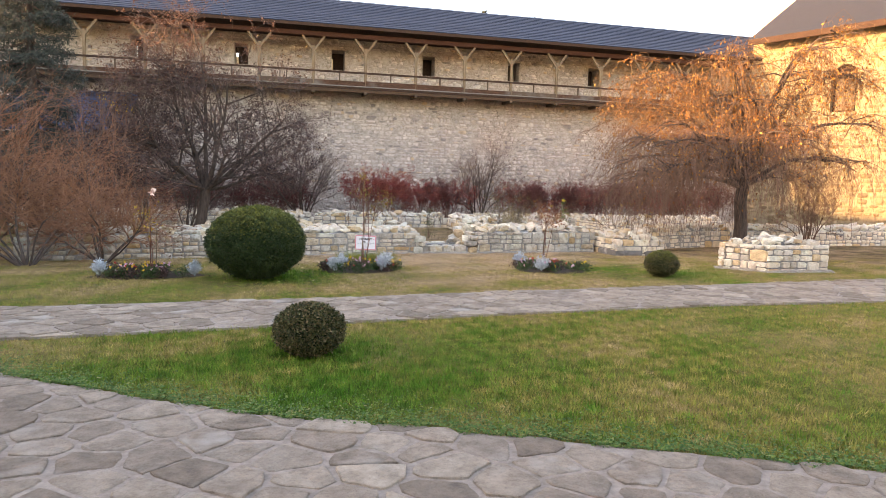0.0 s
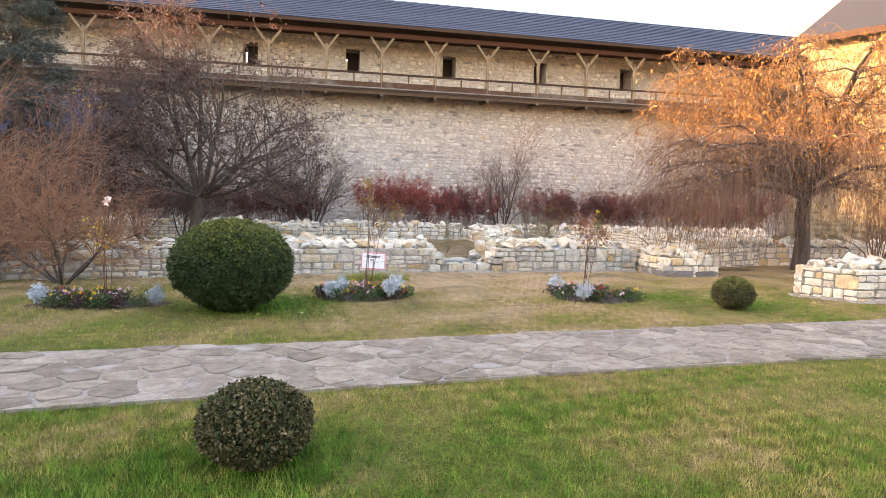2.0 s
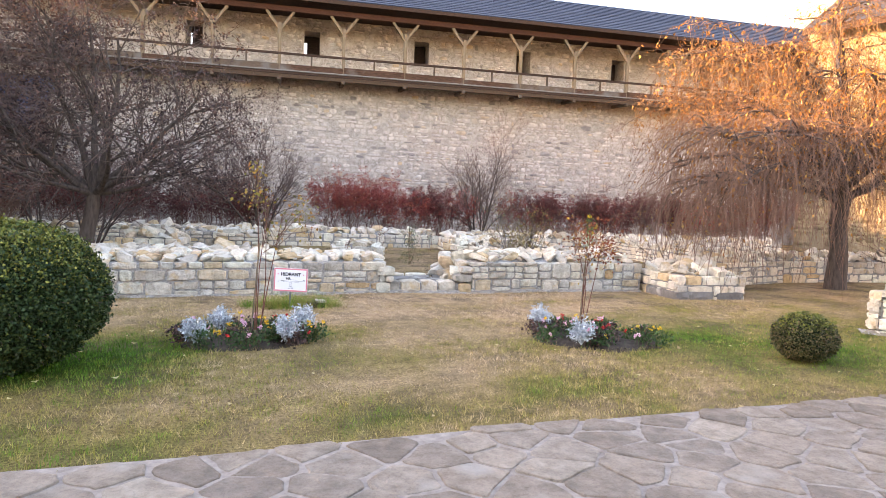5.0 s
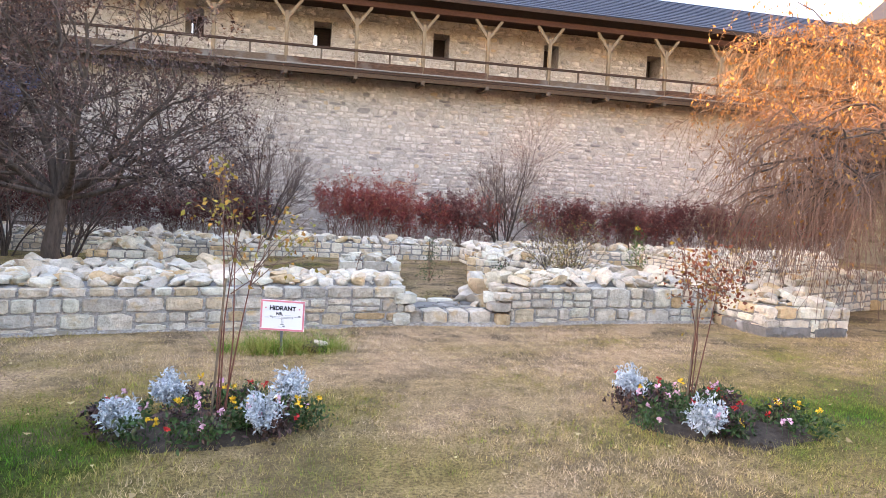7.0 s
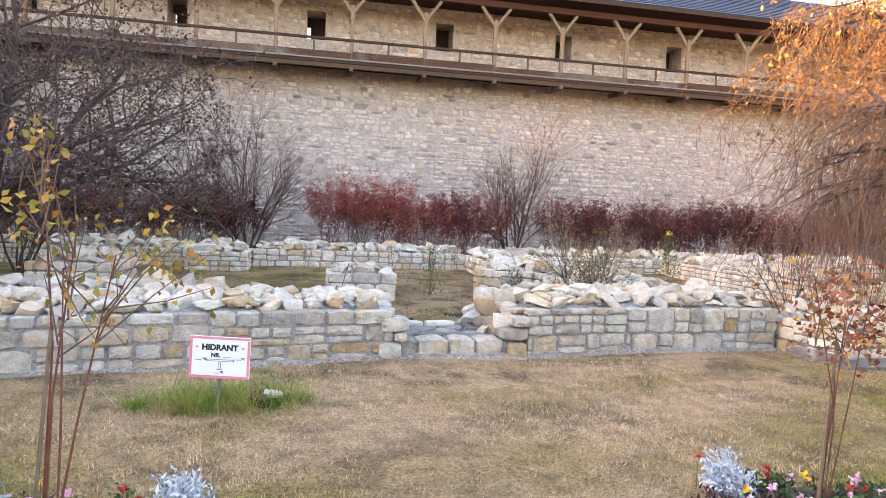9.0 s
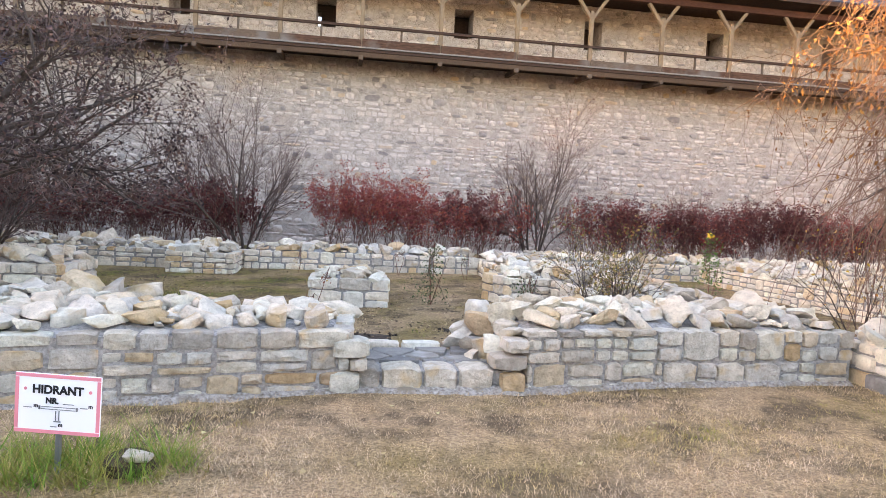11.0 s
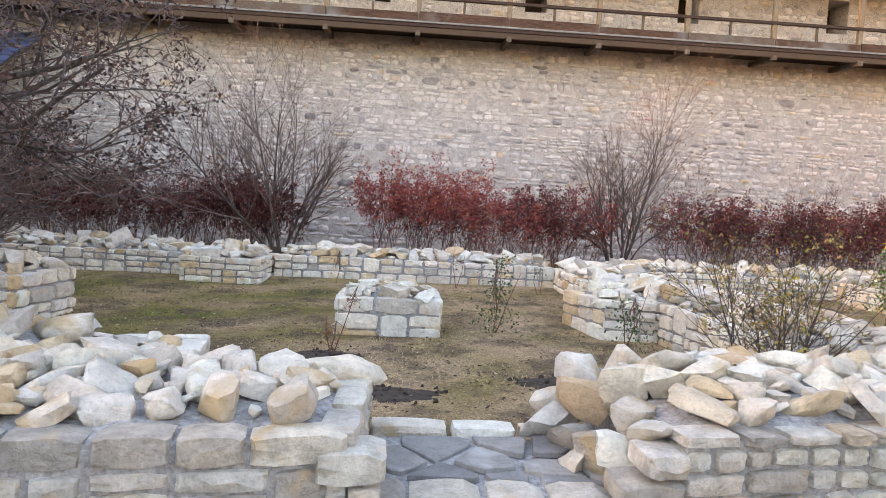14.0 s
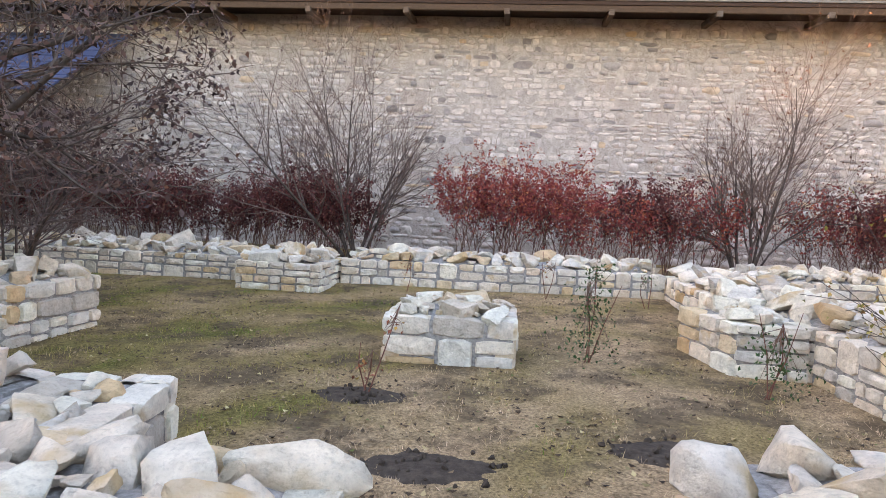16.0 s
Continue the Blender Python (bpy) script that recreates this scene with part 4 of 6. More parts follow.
# ---- mortar crumbs along the foot of the front wall ----
def mortar_spill(pts, seed):
    rr = random.Random(seed)
    bm = bmesh.new()
    prev = None
    n = 60
    for i in range(n + 1):
        t = i / n * (len(pts) - 1)
        k = min(int(t), len(pts) - 2)
        p = Vector(pts[k]).lerp(Vector(pts[k + 1]), t - k)
        w = 0.03 + 0.16 * abs(noise.noise((i * 0.31, seed, 0))) + rr.uniform(0, 0.05)
        z = ground_z(p.y)
        row = [bm.verts.new((p.x, p.y + 0.04, z + 0.05)), bm.verts.new((p.x, p.y - w * 0.4, z + rr.uniform(0.015, 0.035))), bm.verts.new((p.x, p.y - w, z - 0.012))]
        if prev:
            for j in range(2):
                bm.faces.new((prev[j], prev[j + 1], row[j + 1], row[j]))
        prev = row
    tagged(new("mortar_spill", from_bm("mortar_spill", bm, M_SPILL, True)), "pale mortar crumbs spilled along the wall foot", "mortar", kind="structure")


mortar_spill([(-1.4, 15.45), (1.4, 16.1), (3.38, 16.42), (4.62, 16.44), (6.2, 16.68), (8.4, 16.84)], 3)
mortar_spill([(9.0, 12.3), (9.5, 11.26), (11.1, 11.3)], 4)
pl = thing("plinth_stone", "dark grey base stones under the corner pier", "stone", group="plinth")
part("stone", BLOCKS[2], pl, "", pose(8.62, 16.2, -0.05) @ Matrix.Diagonal((0.32, 1.0, 0.2, 1)))
part("stone", BLOCKS[5], pl, "", pose(8.95, 15.86, -0.05) @ Matrix.Diagonal((0.7, 0.3, 0.2, 1)))
part("stone", BLOCKS[7], pl, "", pose(9.62, 15.86, -0.05) @ Matrix.Diagonal((0.6, 0.3, 0.18, 1)))
for o in pl.children:
    o.data = o.data.copy()
    o.data.materials[0] = M_DARK


# ---- plants: helpers ----
def tubes(name, lines, mat, sides=3):
    """Tapered stems as one mesh; lines: (points, radii)."""
    V, F, off = [], [], 0
    for pts, rad in lines:
        P = np.array([tuple(p) for p in pts])
        n = len(P)
        T = np.gradient(P, axis=0)
        T /= np.linalg.norm(T, axis=1, keepdims=True) + 1e-9
        ref = np.array((0.0, 0.0, 1.0)) if abs(T[0, 2]) < 0.8 else np.array((1.0, 0.0, 0.0))
        A = np.cross(T, ref)
        A /= np.linalg.norm(A, axis=1, keepdims=True) + 1e-9
        B = np.cross(T, A)
        ang = np.arange(sides) * 2 * math.pi / sides
        ring = P[:, None] + np.array(rad)[:, None, None] * (np.cos(ang)[None, :, None] * A[:, None] + np.sin(ang)[None, :, None] * B[:, None])
        V.append(ring.reshape(-1, 3))
        i = (np.arange(n - 1)[:, None] * sides + np.arange(sides)[None]).ravel() + off
        j = (np.arange(n - 1)[:, None] * sides + (np.arange(sides)[None] + 1) % sides).ravel() + off
        F.append(np.stack([i, j, j + sides, i + sides], -1).ravel())
        off += n * sides
    F = np.concatenate(F)
    me = np_mesh(name, np.concatenate(V), F, np.full(len(F) // 4, 4), mat)
    me.polygons.foreach_set("use_smooth", np.ones(len(me.polygons), bool))
    return me


def leaves(name, P, size, mat, spread=0.35, rng=None, up=None, slim=0.55, flat=False):
    """Folded leaves, one small diamond each, at the points P."""
    rng = rng or np.random.default_rng(3)
    P = np.asarray(P, float)
    n = len(P)
    s = size * rng.uniform(1 - spread, 1 + spread, n)
    d = rng.normal(size=(n, 3))
    if up is not None:
        d = d * 0.8 + np.asarray(up)
    if flat:
        d[:, 2] *= 0.15
    d /= np.linalg.norm(d, axis=1, keepdims=True)
    e = np.cross(d, rng.normal(size=(n, 3)) * (0.3 if flat else 1) + np.array((0, 0, 1.5 if flat else 0)))
    e /= np.linalg.norm(e, axis=1, keepdims=True)
    f = np.cross(d, e) * 0.22
    V = np.stack([P, P + (d * 0.55 + e * slim * 0.5 + f) * s[:, None], P + d * s[:, None], P + (d * 0.55 - e * slim * 0.5 + f) * s[:, None]], 1).reshape(-1, 3)
    return np_mesh(name, V, np.arange(4 * n), np.full(n, 4), mat)


def mass(name, data, parent, label=""):
    """Fine growth that nobody could count, as one part."""
    return tagged(part(name, data, parent, label), kind="stuff")


def each(name, lines, mat, sides, parent):
    for l in lines:
        part(name, tubes(name, [l], mat, sides), parent)


def grow(rr, start, d, length, r0, level, spec, out, tips):
    """A branch and its side branches; spec holds one entry a level."""
    sp = spec[level]
    n = sp["n"]
    p, d = Vector(start), Vector(d).normalized()
    pts, rad = [p.copy()], [r0]
    for i in range(n):
        d = (d + Vector([rr.gauss(0, sp["wig"]) for _ in range(3)]) + Vector((0, 0, sp["grav"]))).normalized()
        p = p + d * (length / n)
        pts.append(p.copy())
        rad.append(max(r0 * (1 - (i + 1) / n * sp.get("taper", 0.75)), 0.0022))
    out[level].append((pts, rad))
    if level + 1 < len(spec):
        for k in range(sp["kids"]):
            f = sp["from"] + (1 - sp["from"]) * (k + rr.random()) / sp["kids"]
            i = min(int(f * n), n - 1)
            q = pts[i].lerp(pts[i + 1], f * n - i)
            t = (pts[i + 1] - pts[i]).normalized()
            side = t.cross(Vector([rr.gauss(0, 1) for _ in range(3)])).normalized()
            a = radians(rr.gauss(sp["ang"], 10))
            dd = t * math.cos(a) + side * math.sin(a)
            grow(rr, q, dd, length * sp["ratio"] * rr.uniform(0.65, 1.2) * (1.15 - 0.4 * f), rad[i] * sp.get("rr", 0.55), level + 1, spec, out, tips)
    else:
        tips.append(pts)


def level(n, wig, grav, kids=0, ang=45, ratio=0.6, frm=0.3, taper=0.75, rr=0.55):
    return {"n": n, "wig": wig, "grav": grav, "kids": kids, "ang": ang, "ratio": ratio, "from": frm, "taper": taper, "rr": rr}


def along(rng, tips, per, jitter=0.02, keep=None):
    P = []
    for pts in tips:
        A = np.array([tuple(p) for p in pts])
        k = rng.poisson(per)
        t = rng.uniform(0.15, 1, k) * (len(A) - 1.001)
        i = t.astype(int)
        P.append(A[i] + (A[i + 1] - A[i]) * (t - i)[:, None])
    P = np.concatenate(P)
    P = P + rng.normal(size=P.shape) * jitter
    return P if keep is None else P[keep(P)]


# ---- crab apple with dark leaves ----
def crab_apple():
    rr = random.Random(61)
    rng = np.random.default_rng(61)
    ob = thing("crab_apple_tree", "spreading small tree with sparse dark purple-brown leaves", "tree")
    bx, by = -2.5, 20.3
    bz = ground_z(by)
    spec = [level(6, 0.11, 0.02, 7, 45, 0.72, 0.25), level(6, 0.15, 0.0, 7, 48, 0.60, 0.2), level(5, 0.18, -0.03, 8, 48, 0.58, 0.15), level(4, 0.2, 0.0, 0)]
    out, tips = [[] for _ in spec], []
    trunk = [(Vector((bx, by, bz - 0.1)), 0.20), (Vector((bx - 0.03, by, 0.5)), 0.155), (Vector((bx + 0.08, by, 1.1)), 0.14), (Vector((bx + 0.12, by, 1.55)), 0.13)]
    part("trunk", tubes("trunk", [([t[0] for t in trunk], [t[1] for t in trunk])], M_BARK, 8), ob)
    top = Vector((bx + 0.1, by, 1.4))
    for d, l, r in (((0.95, -0.3, 0.42), 3.3, 0.075), ((0.85, 0.3, 0.62), 2.9, 0.07), ((0.25, -0.3, 1.0), 3.3, 0.085), ((-0.25, 0.2, 1.0), 3.4, 0.085), ((-0.8, -0.2, 0.6), 2.6, 0.07), ((-0.5, 0.5, 0.8), 2.6, 0.07), ((0.5, -0.7, 0.5), 2.6, 0.07), ((0.7, 0.1, 0.95), 3.0, 0.075), ((1.0, 0.0, 0.22), 3.1, 0.06), ((-1.0, -0.1, 0.25), 2.5, 0.06), ((0.1, 0.1, 1.0), 3.9, 0.08), ((-0.9, -0.5, 0.5), 3.1, 0.07), ((-0.6, -0.8, 0.4), 2.7, 0.06), ((-0.9, 0.4, 0.7), 3.2, 0.07)):
        grow(rr, top, d, l, r, 0, spec, out, tips)
    out = [out[0]] + [[q for q in o if min(p.z for p in q[0]) > 1.25] for o in out[1:]]
    thin = lambda p: p[0].x < bx + 0.2 or p[0].z < 2.3 or rr.random() < 0.36
    tips = [p for p in tips if min(q.z for q in p) > 1.25 and thin(p)]
    out[3] = [(p, [max(0.0075 * (1 - i / 6), 0.0025) for i in range(len(p))]) for p in tips]
    each("limb", out[0], M_BARK, 6, ob)
    mass("branchwork", tubes("branchwork", out[1] + out[2], M_BARK, 4), ob)
    mass("twig_mass", tubes("twig_mass", out[3], M_TWIG_GREY, 3), ob)
    mass("foliage", leaves("foliage", along(rng, tips, 7.0, 0.05, lambda P: P[:, 2] < 4.9), 0.06, M_PURPLE, 0.4, rng), ob, "dark purple-brown leaves")
    # russet tint above 4.5 m puts the low sun into the leaf colour
    mass("top_foliage", leaves("top_foliage", along(rng, tips, 8.0, 0.05, lambda P: P[:, 2] > 4.5), 0.055, M_RUSSET, 0.4, rng), ob, "top leaves tinted russet for the sunlit crown")


crab_apple()


# ---- weeping tree with orange leaves ----
def weeping_tree():
    rr = random.Random(62)
    rng = np.random.default_rng(62)
    ob = thing("weeping_tree", "weeping tree with hanging twigs and orange autumn leaves", "tree")
    bx, by = T2
    bz = ground_z(by)
    trunk = [(Vector((bx, by, bz - 0.1)), 0.24), (Vector((bx + 0.03, by, 0.7)), 0.19), (Vector((bx - 0.05, by, 1.4)), 0.18), (Vector((bx + 0.05, by, 2.1)), 0.17)]
    part("trunk", tubes("trunk", [([t[0] for t in trunk], [t[1] for t in trunk])], M_BARK, 8), ob)
    limbs, branches, strands = [], [], []

    def arc(p, a, reach, rise, fall, n, wig):
        """A line that leaves p, climbs, bends over and comes down."""
        out = [Vector(p)]
        for i in range(1, n + 1):
            t = i / n
            a += rr.gauss(0, wig)
            out.append(out[-1] + Vector((math.cos(a) * reach / n, math.sin(a) * reach / n, (rise * 2 * (1 - t) - fall * 2 * t) / n + rr.gauss(0, wig * 0.14))))
        return out

    for k in range(24):
        a = 6.283 * k / 24 + rr.uniform(-0.2, 0.2)
        rise = (1.0 + 3.9 * ((k * 0.618) % 1.0)) * rr.uniform(0.9, 1.1)
        high = rise > 3.0
        reach = (5.3 - 0.62 * rise) * rr.uniform(0.75, 1.05)
        pts = arc((bx, by, rr.uniform(1.8, 2.2)), a, reach, rise, rr.uniform(0.1, 0.5) if high else rr.uniform(0.2, 0.9), 9, 0.16)
        limbs.append((pts, [0.085 * (1 - i / 10.5) for i in range(10)]))
        for _ in range(11):
            f = rr.uniform(2.2, 8.9)
            q = pts[int(f)].lerp(pts[int(f) + 1], f - int(f))
            b = arc(q, a + rr.gauss(0, 1.1), rr.uniform(0.6, 1.8), rr.uniform(0.0, 0.5), rr.uniform(0.1, 0.9), 6, 0.32)
            branches.append((b, [0.022 * (1 - i / 7.5) for i in range(7)]))
    for a, z in ((2.75, 1.9), (3.05, 2.2), (3.35, 1.8), (3.65, 2.1), (4.0, 2.0)):
        pts = arc((bx, by, z), a, rr.uniform(4.3, 5.2), rr.uniform(0.9, 1.6), rr.uniform(0.3, 0.8), 9, 0.2)
        limbs.append((pts, [0.07 * (1 - i / 10.5) for i in range(10)]))
        for _ in range(13):
            f = rr.uniform(2.5, 8.9)
            q = pts[int(f)].lerp(pts[int(f) + 1], f - int(f))
            branches.append((arc(q, a + rr.gauss(0, 1.0), rr.uniform(0.6, 1.7), rr.uniform(0.1, 0.5), rr.uniform(0.2, 0.9), 6, 0.35), [0.02 * (1 - i / 7.5) for i in range(7)]))
    for line, per in [(l, 22) for l in limbs] + [(b, 16) for b in branches]:
        pts = line[0]
        for _ in range(per):
            f = rr.uniform(0.25 * (len(pts) - 1), len(pts) - 1.001)
            q = pts[int(f)].lerp(pts[int(f) + 1], f - int(f))
            if q.z < 1.3:
                continue
            out_a = math.atan2(q.y - by, q.x - bx) + rr.gauss(0, 0.9)
            if q.z < 3.2 and rr.random() < 0.3:
                continue
            drop = min(rr.uniform(0.2, 1.5) if q.z > 3.4 else rr.uniform(0.3, 2.0), q.z - 0.45)
            strands.append((arc(q, out_a, rr.uniform(0.3, 1.4), rr.uniform(0.0, 0.4), drop, 7, 0.55), [0.0065, 0.006, 0.0055, 0.005, 0.0045, 0.004, 0.0035, 0.003]))
    each("limb", limbs, M_BARK, 6, ob)
    mass("branchwork", tubes("branchwork", branches, M_BARK, 4), ob)
    # twig colour changes at 3.7 m to imitate sun above and shade below
    mass("hanging_twig_mass", tubes("hanging_twig_mass", [l for l in strands if l[0][0].z >= 3.7], M_TWIG_ORANGE, 3), ob, "thin hanging twigs, ochre for the sunlit height")
    mass("lower_twig_mass", tubes("lower_twig_mass", [l for l in strands if l[0][0].z < 3.7], M_TWIG, 3), ob, "lower twigs, grey-brown for the shaded height")
    leafy = [l[0] for l in strands if rr.random() < 0.6]
    dens = lambda P: rng.random(len(P)) < np.clip((P[:, 2] - 1.6) / 2.8, 0.07, 0.85)
    mass("foliage", leaves("foliage", along(rng, leafy, 9, 0.03, dens), 0.08, M_ORANGE, 0.4, rng, (0, 0, -1.3), 0.42), ob, "orange autumn leaves")


T2 = (13.6, 17.45)
weeping_tree()


# ---- bare shrubs ----
def bare_shrub(name, label, x, y, h, spread, stems, seed, mat, leafmat=None, per=0.0, leaf=0.05, arch=0.0, twigs=4, r=0.02, group="", bare=0.25, ang=34, fine=4, stemmat=None):
    rr = random.Random(seed)
    rng = np.random.default_rng(seed)
    ob = thing(name, label, "shrub", group=group)
    spec = [level(7, 0.10, arch, twigs, ang, 0.55, bare, 0.8, 0.6), level(5, 0.15, arch * 0.6 + 0.03, fine, 32, 0.5, 0.2, 0.7, 0.6), level(4, 0.12, arch * 0.5 + 0.02)]
    out, tips = [[] for _ in spec], []
    for _ in range(stems):
        a, q = rr.uniform(0, 6.283), rr.random() ** 0.7
        d = Vector((math.cos(a) * spread * q, math.sin(a) * spread * q, 1.0))
        grow(rr, (x + math.cos(a) * 0.14 * q, y + math.sin(a) * 0.14 * q, ground_z(y) - 0.03), d, h * rr.uniform(0.65, 1.0), r * rr.uniform(0.6, 1.1), 0, spec, out, tips)
    each("stem", out[0], stemmat or mat, 5, ob)
    mass("twig_mass", tubes("twig_mass", out[1] + out[2], mat, 3), ob)
    if leafmat:
        mass("foliage", leaves("foliage", along(rng, tips, per, 0.03), leaf, leafmat, 0.4, rng), ob)
    return ob


bare_shrub("bare_shrub", "tall leafless grey-brown shrub before the fortress wall", 0.6, 28.5, 4.1, 0.8, 8, 171, M_TWIG_GREY, M_PURPLE, 0.9, 0.045, 0.02, 17, 0.042, "bare shrubs", 0.25, 38, 9, M_BARK)
bare_shrub("bare_shrub", "tall leafless brown shrub with a few dry leaves", 8.4, 28.5, 3.9, 0.55, 8, 72, M_TWIG_GREY, M_RUSSET, 0.8, 0.05, 0.03, 15, 0.04, "bare shrubs", 0.2, 34, 8, M_BARK)
bare_shrub("bare_shrub", "smaller leafless shrub before the fortress wall", 13.0, 28.9, 2.6, 0.4, 10, 73, M_TWIG, None, 0, 0.05, 0.0, 4, 0.02, "bare shrubs")
# brown arching shrubs by the west end of the ruin
bare_shrub("arching_shrub", "leafless arching shrub with fine reddish-brown twigs", -4.75, 13.5, 2.6, 1.1, 9, 74, M_TWIG_RUST, M_RUSSET, 0.9, 0.045, -0.06, 30, 0.032, "arching shrubs", 0.4, 55, 8, M_BARK)
bare_shrub("arching_shrub", "leafless arching shrub with fine reddish-brown twigs", -3.6, 14.05, 2.2, 1.4, 8, 75, M_TWIG_RUST, M_RUSSET, 0.9, 0.045, -0.07, 30, 0.032, "arching shrubs", 0.4, 55, 8, M_BARK)
bare_shrub("arching_shrub", "leafless arching shrub with fine reddish-brown twigs", -6.3, 15.2, 3.6, 0.9, 10, 76, M_TWIG_RUST, M_RUSSET, 0.9, 0.045, -0.05, 30, 0.032, "arching shrubs", 0.4, 55, 8, M_BARK)
bare_shrub("bare_shrub", "bare twiggy shrub under the trees", -5.2, 22.5, 3.2, 0.7, 16, 77, M_TWIG, M_PURPLE, 1.0, 0.05, -0.02, 6, 0.022, "bare shrubs")
bare_shrub("bare_shrub", "dark twiggy shrub at the back wall under the tree", -3.4, 23.9, 3.3, 0.6, 9, 79, M_TWIG_GREY, M_PURPLE, 1.2, 0.05, -0.03, 14, 0.03, "bare shrubs", 0.2, 40, 5, M_BARK)
bare_shrub("bare_shrub", "dark twiggy shrub at the back wall under the tree", -4.9, 24.4, 4.2, 0.6, 9, 80, M_TWIG_GREY, M_PURPLE, 1.2, 0.05, -0.03, 14, 0.03, "bare shrubs", 0.2, 40, 5, M_BARK)
bare_shrub("bare_shrub", "bare twiggy shrub beside the weeping tree", 16.6, 18.0, 2.4, 0.6, 16, 78, M_TWIG, M_RUSSET, 1.2, 0.05, -0.04, 6, 0.022, "bare shrubs")


# ---- barberry hedge ----
def barberry(seed, h, leafmat, per):
    rr = random.Random(seed)
    rng = np.random.default_rng(seed)
    ob = thing("barberry_bush", "dense barberry bush with dark red autumn leaves", "bush", group="barberry hedge")
    spec = [level(5, 0.08, 0.0, 7, 30, 0.5, 0.25, 0.7, 0.6), level(3, 0.12, 0.02, 3, 35, 0.5, 0.2), level(2, 0.12, 0.0)]
    out, tips = [[] for _ in spec], []
    for _ in range(16):
        a, q = rr.uniform(0, 6.283), rr.random() ** 0.6
        x, y = rr.uniform(-0.55, 0.55), rr.uniform(-0.4, 0.4)
        grow(rr, (x, y, -0.05), (math.cos(a) * 0.35 * q, math.sin(a) * 0.35 * q, 1.0), h * rr.uniform(0.72, 1.0), 0.011, 0, spec, out, tips)
    each("stem", out[0], M_TWIG, 4, ob)
    mass("twig_mass", tubes("twig_mass", out[1] + out[2], M_TWIGRED, 3), ob)
    mass("foliage", leaves("foliage", along(rng, tips, per * 1.4, 0.05, lambda P: rng.random(len(P)) < np.clip((P[:, 2] - 0.35 * h) / (0.35 * h), 0.08, 1.0)), 0.058, leafmat, 0.4, rng), ob)
    return ob


M_TWIGRED = plain_noise("dark_red_twig", (0.07, 0.022, 0.022), (0.15, 0.05, 0.045), 10, 0.85, None, 0.002)
kinds = [barberry(81, 1.95, M_RED, 11.0), barberry(82, 1.85, M_RED, 6.0), barberry(83, 1.85, M_REDBROWN, 11.0), barberry(84, 1.8, M_REDBROWN, 8.0)]
spots = []
x = -11.0
while x < 21:
    if not (1.2 < x < 2.4 or 7.4 < x < 9.5):
        k = 0 if 2.2 < x < 4.9 else (R.choice((1, 2)) if x > 2 else R.choice((2, 2, 3)))
        spots.append((k, x))
    x += R.uniform(0.75, 1.0)
used = set()
for k, x in spots:
    m = pose(x, 28.75 + R.uniform(-0.25, 0.25), R.uniform(-0.2, 0.16), 0, 0, R.choice((0, 180)) + R.uniform(-20, 20))
    if k in used:
        copy_thing(kinds[k], m)
    else:
        kinds[k].matrix_basis = m
        used.add(k)


# ---- clipped box balls ----
def box_ball(label, x, y, r, h, n, seed, tipmat, lower=M_BOX):
    rng = np.random.default_rng(seed)
    ob = thing("box_topiary", label, "topiary", group="clipped box balls")
    z0 = ground_z(y)
    cz = z0 + h * 0.5
    d = rng.normal(size=(n, 3))
    d /= np.linalg.norm(d, axis=1, keepdims=True)
    lump = 1 + 0.035 * np.sin(d[:, 0] * 7 + seed) * np.sin(d[:, 1] * 6 + 1) * np.sin(d[:, 2] * 8 + 2) + 0.03 * np.sin(d[:, 0] * 17 + 2 * d[:, 2] * 9) * np.sin(d[:, 1] * 15 + seed) + rng.normal(0, 0.026, n)
    lump = lump * np.where(d[:, 2] < -0.5, 0.96, 1.0)
    P = d * np.array((r, r, h * 0.5)) * (lump * rng.uniform(0.88, 1.0, n) ** 0.5)[:, None] + np.array((x, y, cz))
    P[:, 2] = np.maximum(P[:, 2], z0 + 0.01)
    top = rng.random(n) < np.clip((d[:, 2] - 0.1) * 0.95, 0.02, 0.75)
    # near-black solid stands in for the shade between the leaves
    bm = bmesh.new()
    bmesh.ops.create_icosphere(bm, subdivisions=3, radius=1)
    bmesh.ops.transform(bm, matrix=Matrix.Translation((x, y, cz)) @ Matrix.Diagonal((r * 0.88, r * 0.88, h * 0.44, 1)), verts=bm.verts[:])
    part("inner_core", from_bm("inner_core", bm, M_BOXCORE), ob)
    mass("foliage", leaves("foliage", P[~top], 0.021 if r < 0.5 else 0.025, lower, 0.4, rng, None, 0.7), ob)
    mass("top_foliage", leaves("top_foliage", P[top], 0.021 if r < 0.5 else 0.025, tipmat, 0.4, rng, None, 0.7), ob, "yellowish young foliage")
    k = 420 if r > 0.5 else 380
    sp = P[rng.choice(n, k)]
    c = np.array((x, y, cz))
    mass("shoot_fringe", tubes("shoot_fringe", [([c + (p - c) * 0.93, c + (p - c) * rng.uniform(1.02, 1.09)], [0.003, 0.0015]) for p in sp if p[2] > z0 + 0.1], M_TWIG_GREY, 3), ob)


# near-black so the gaps in the foliage read as shade
M_BOXCORE = plain_noise("box_shade_core", (0.008, 0.012, 0.006), (0.022, 0.03, 0.014), 30, 0.95, None, 0.02)
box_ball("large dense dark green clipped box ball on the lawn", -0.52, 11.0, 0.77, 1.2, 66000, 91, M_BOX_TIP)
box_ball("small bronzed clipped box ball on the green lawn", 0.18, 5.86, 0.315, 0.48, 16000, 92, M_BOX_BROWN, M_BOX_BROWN)
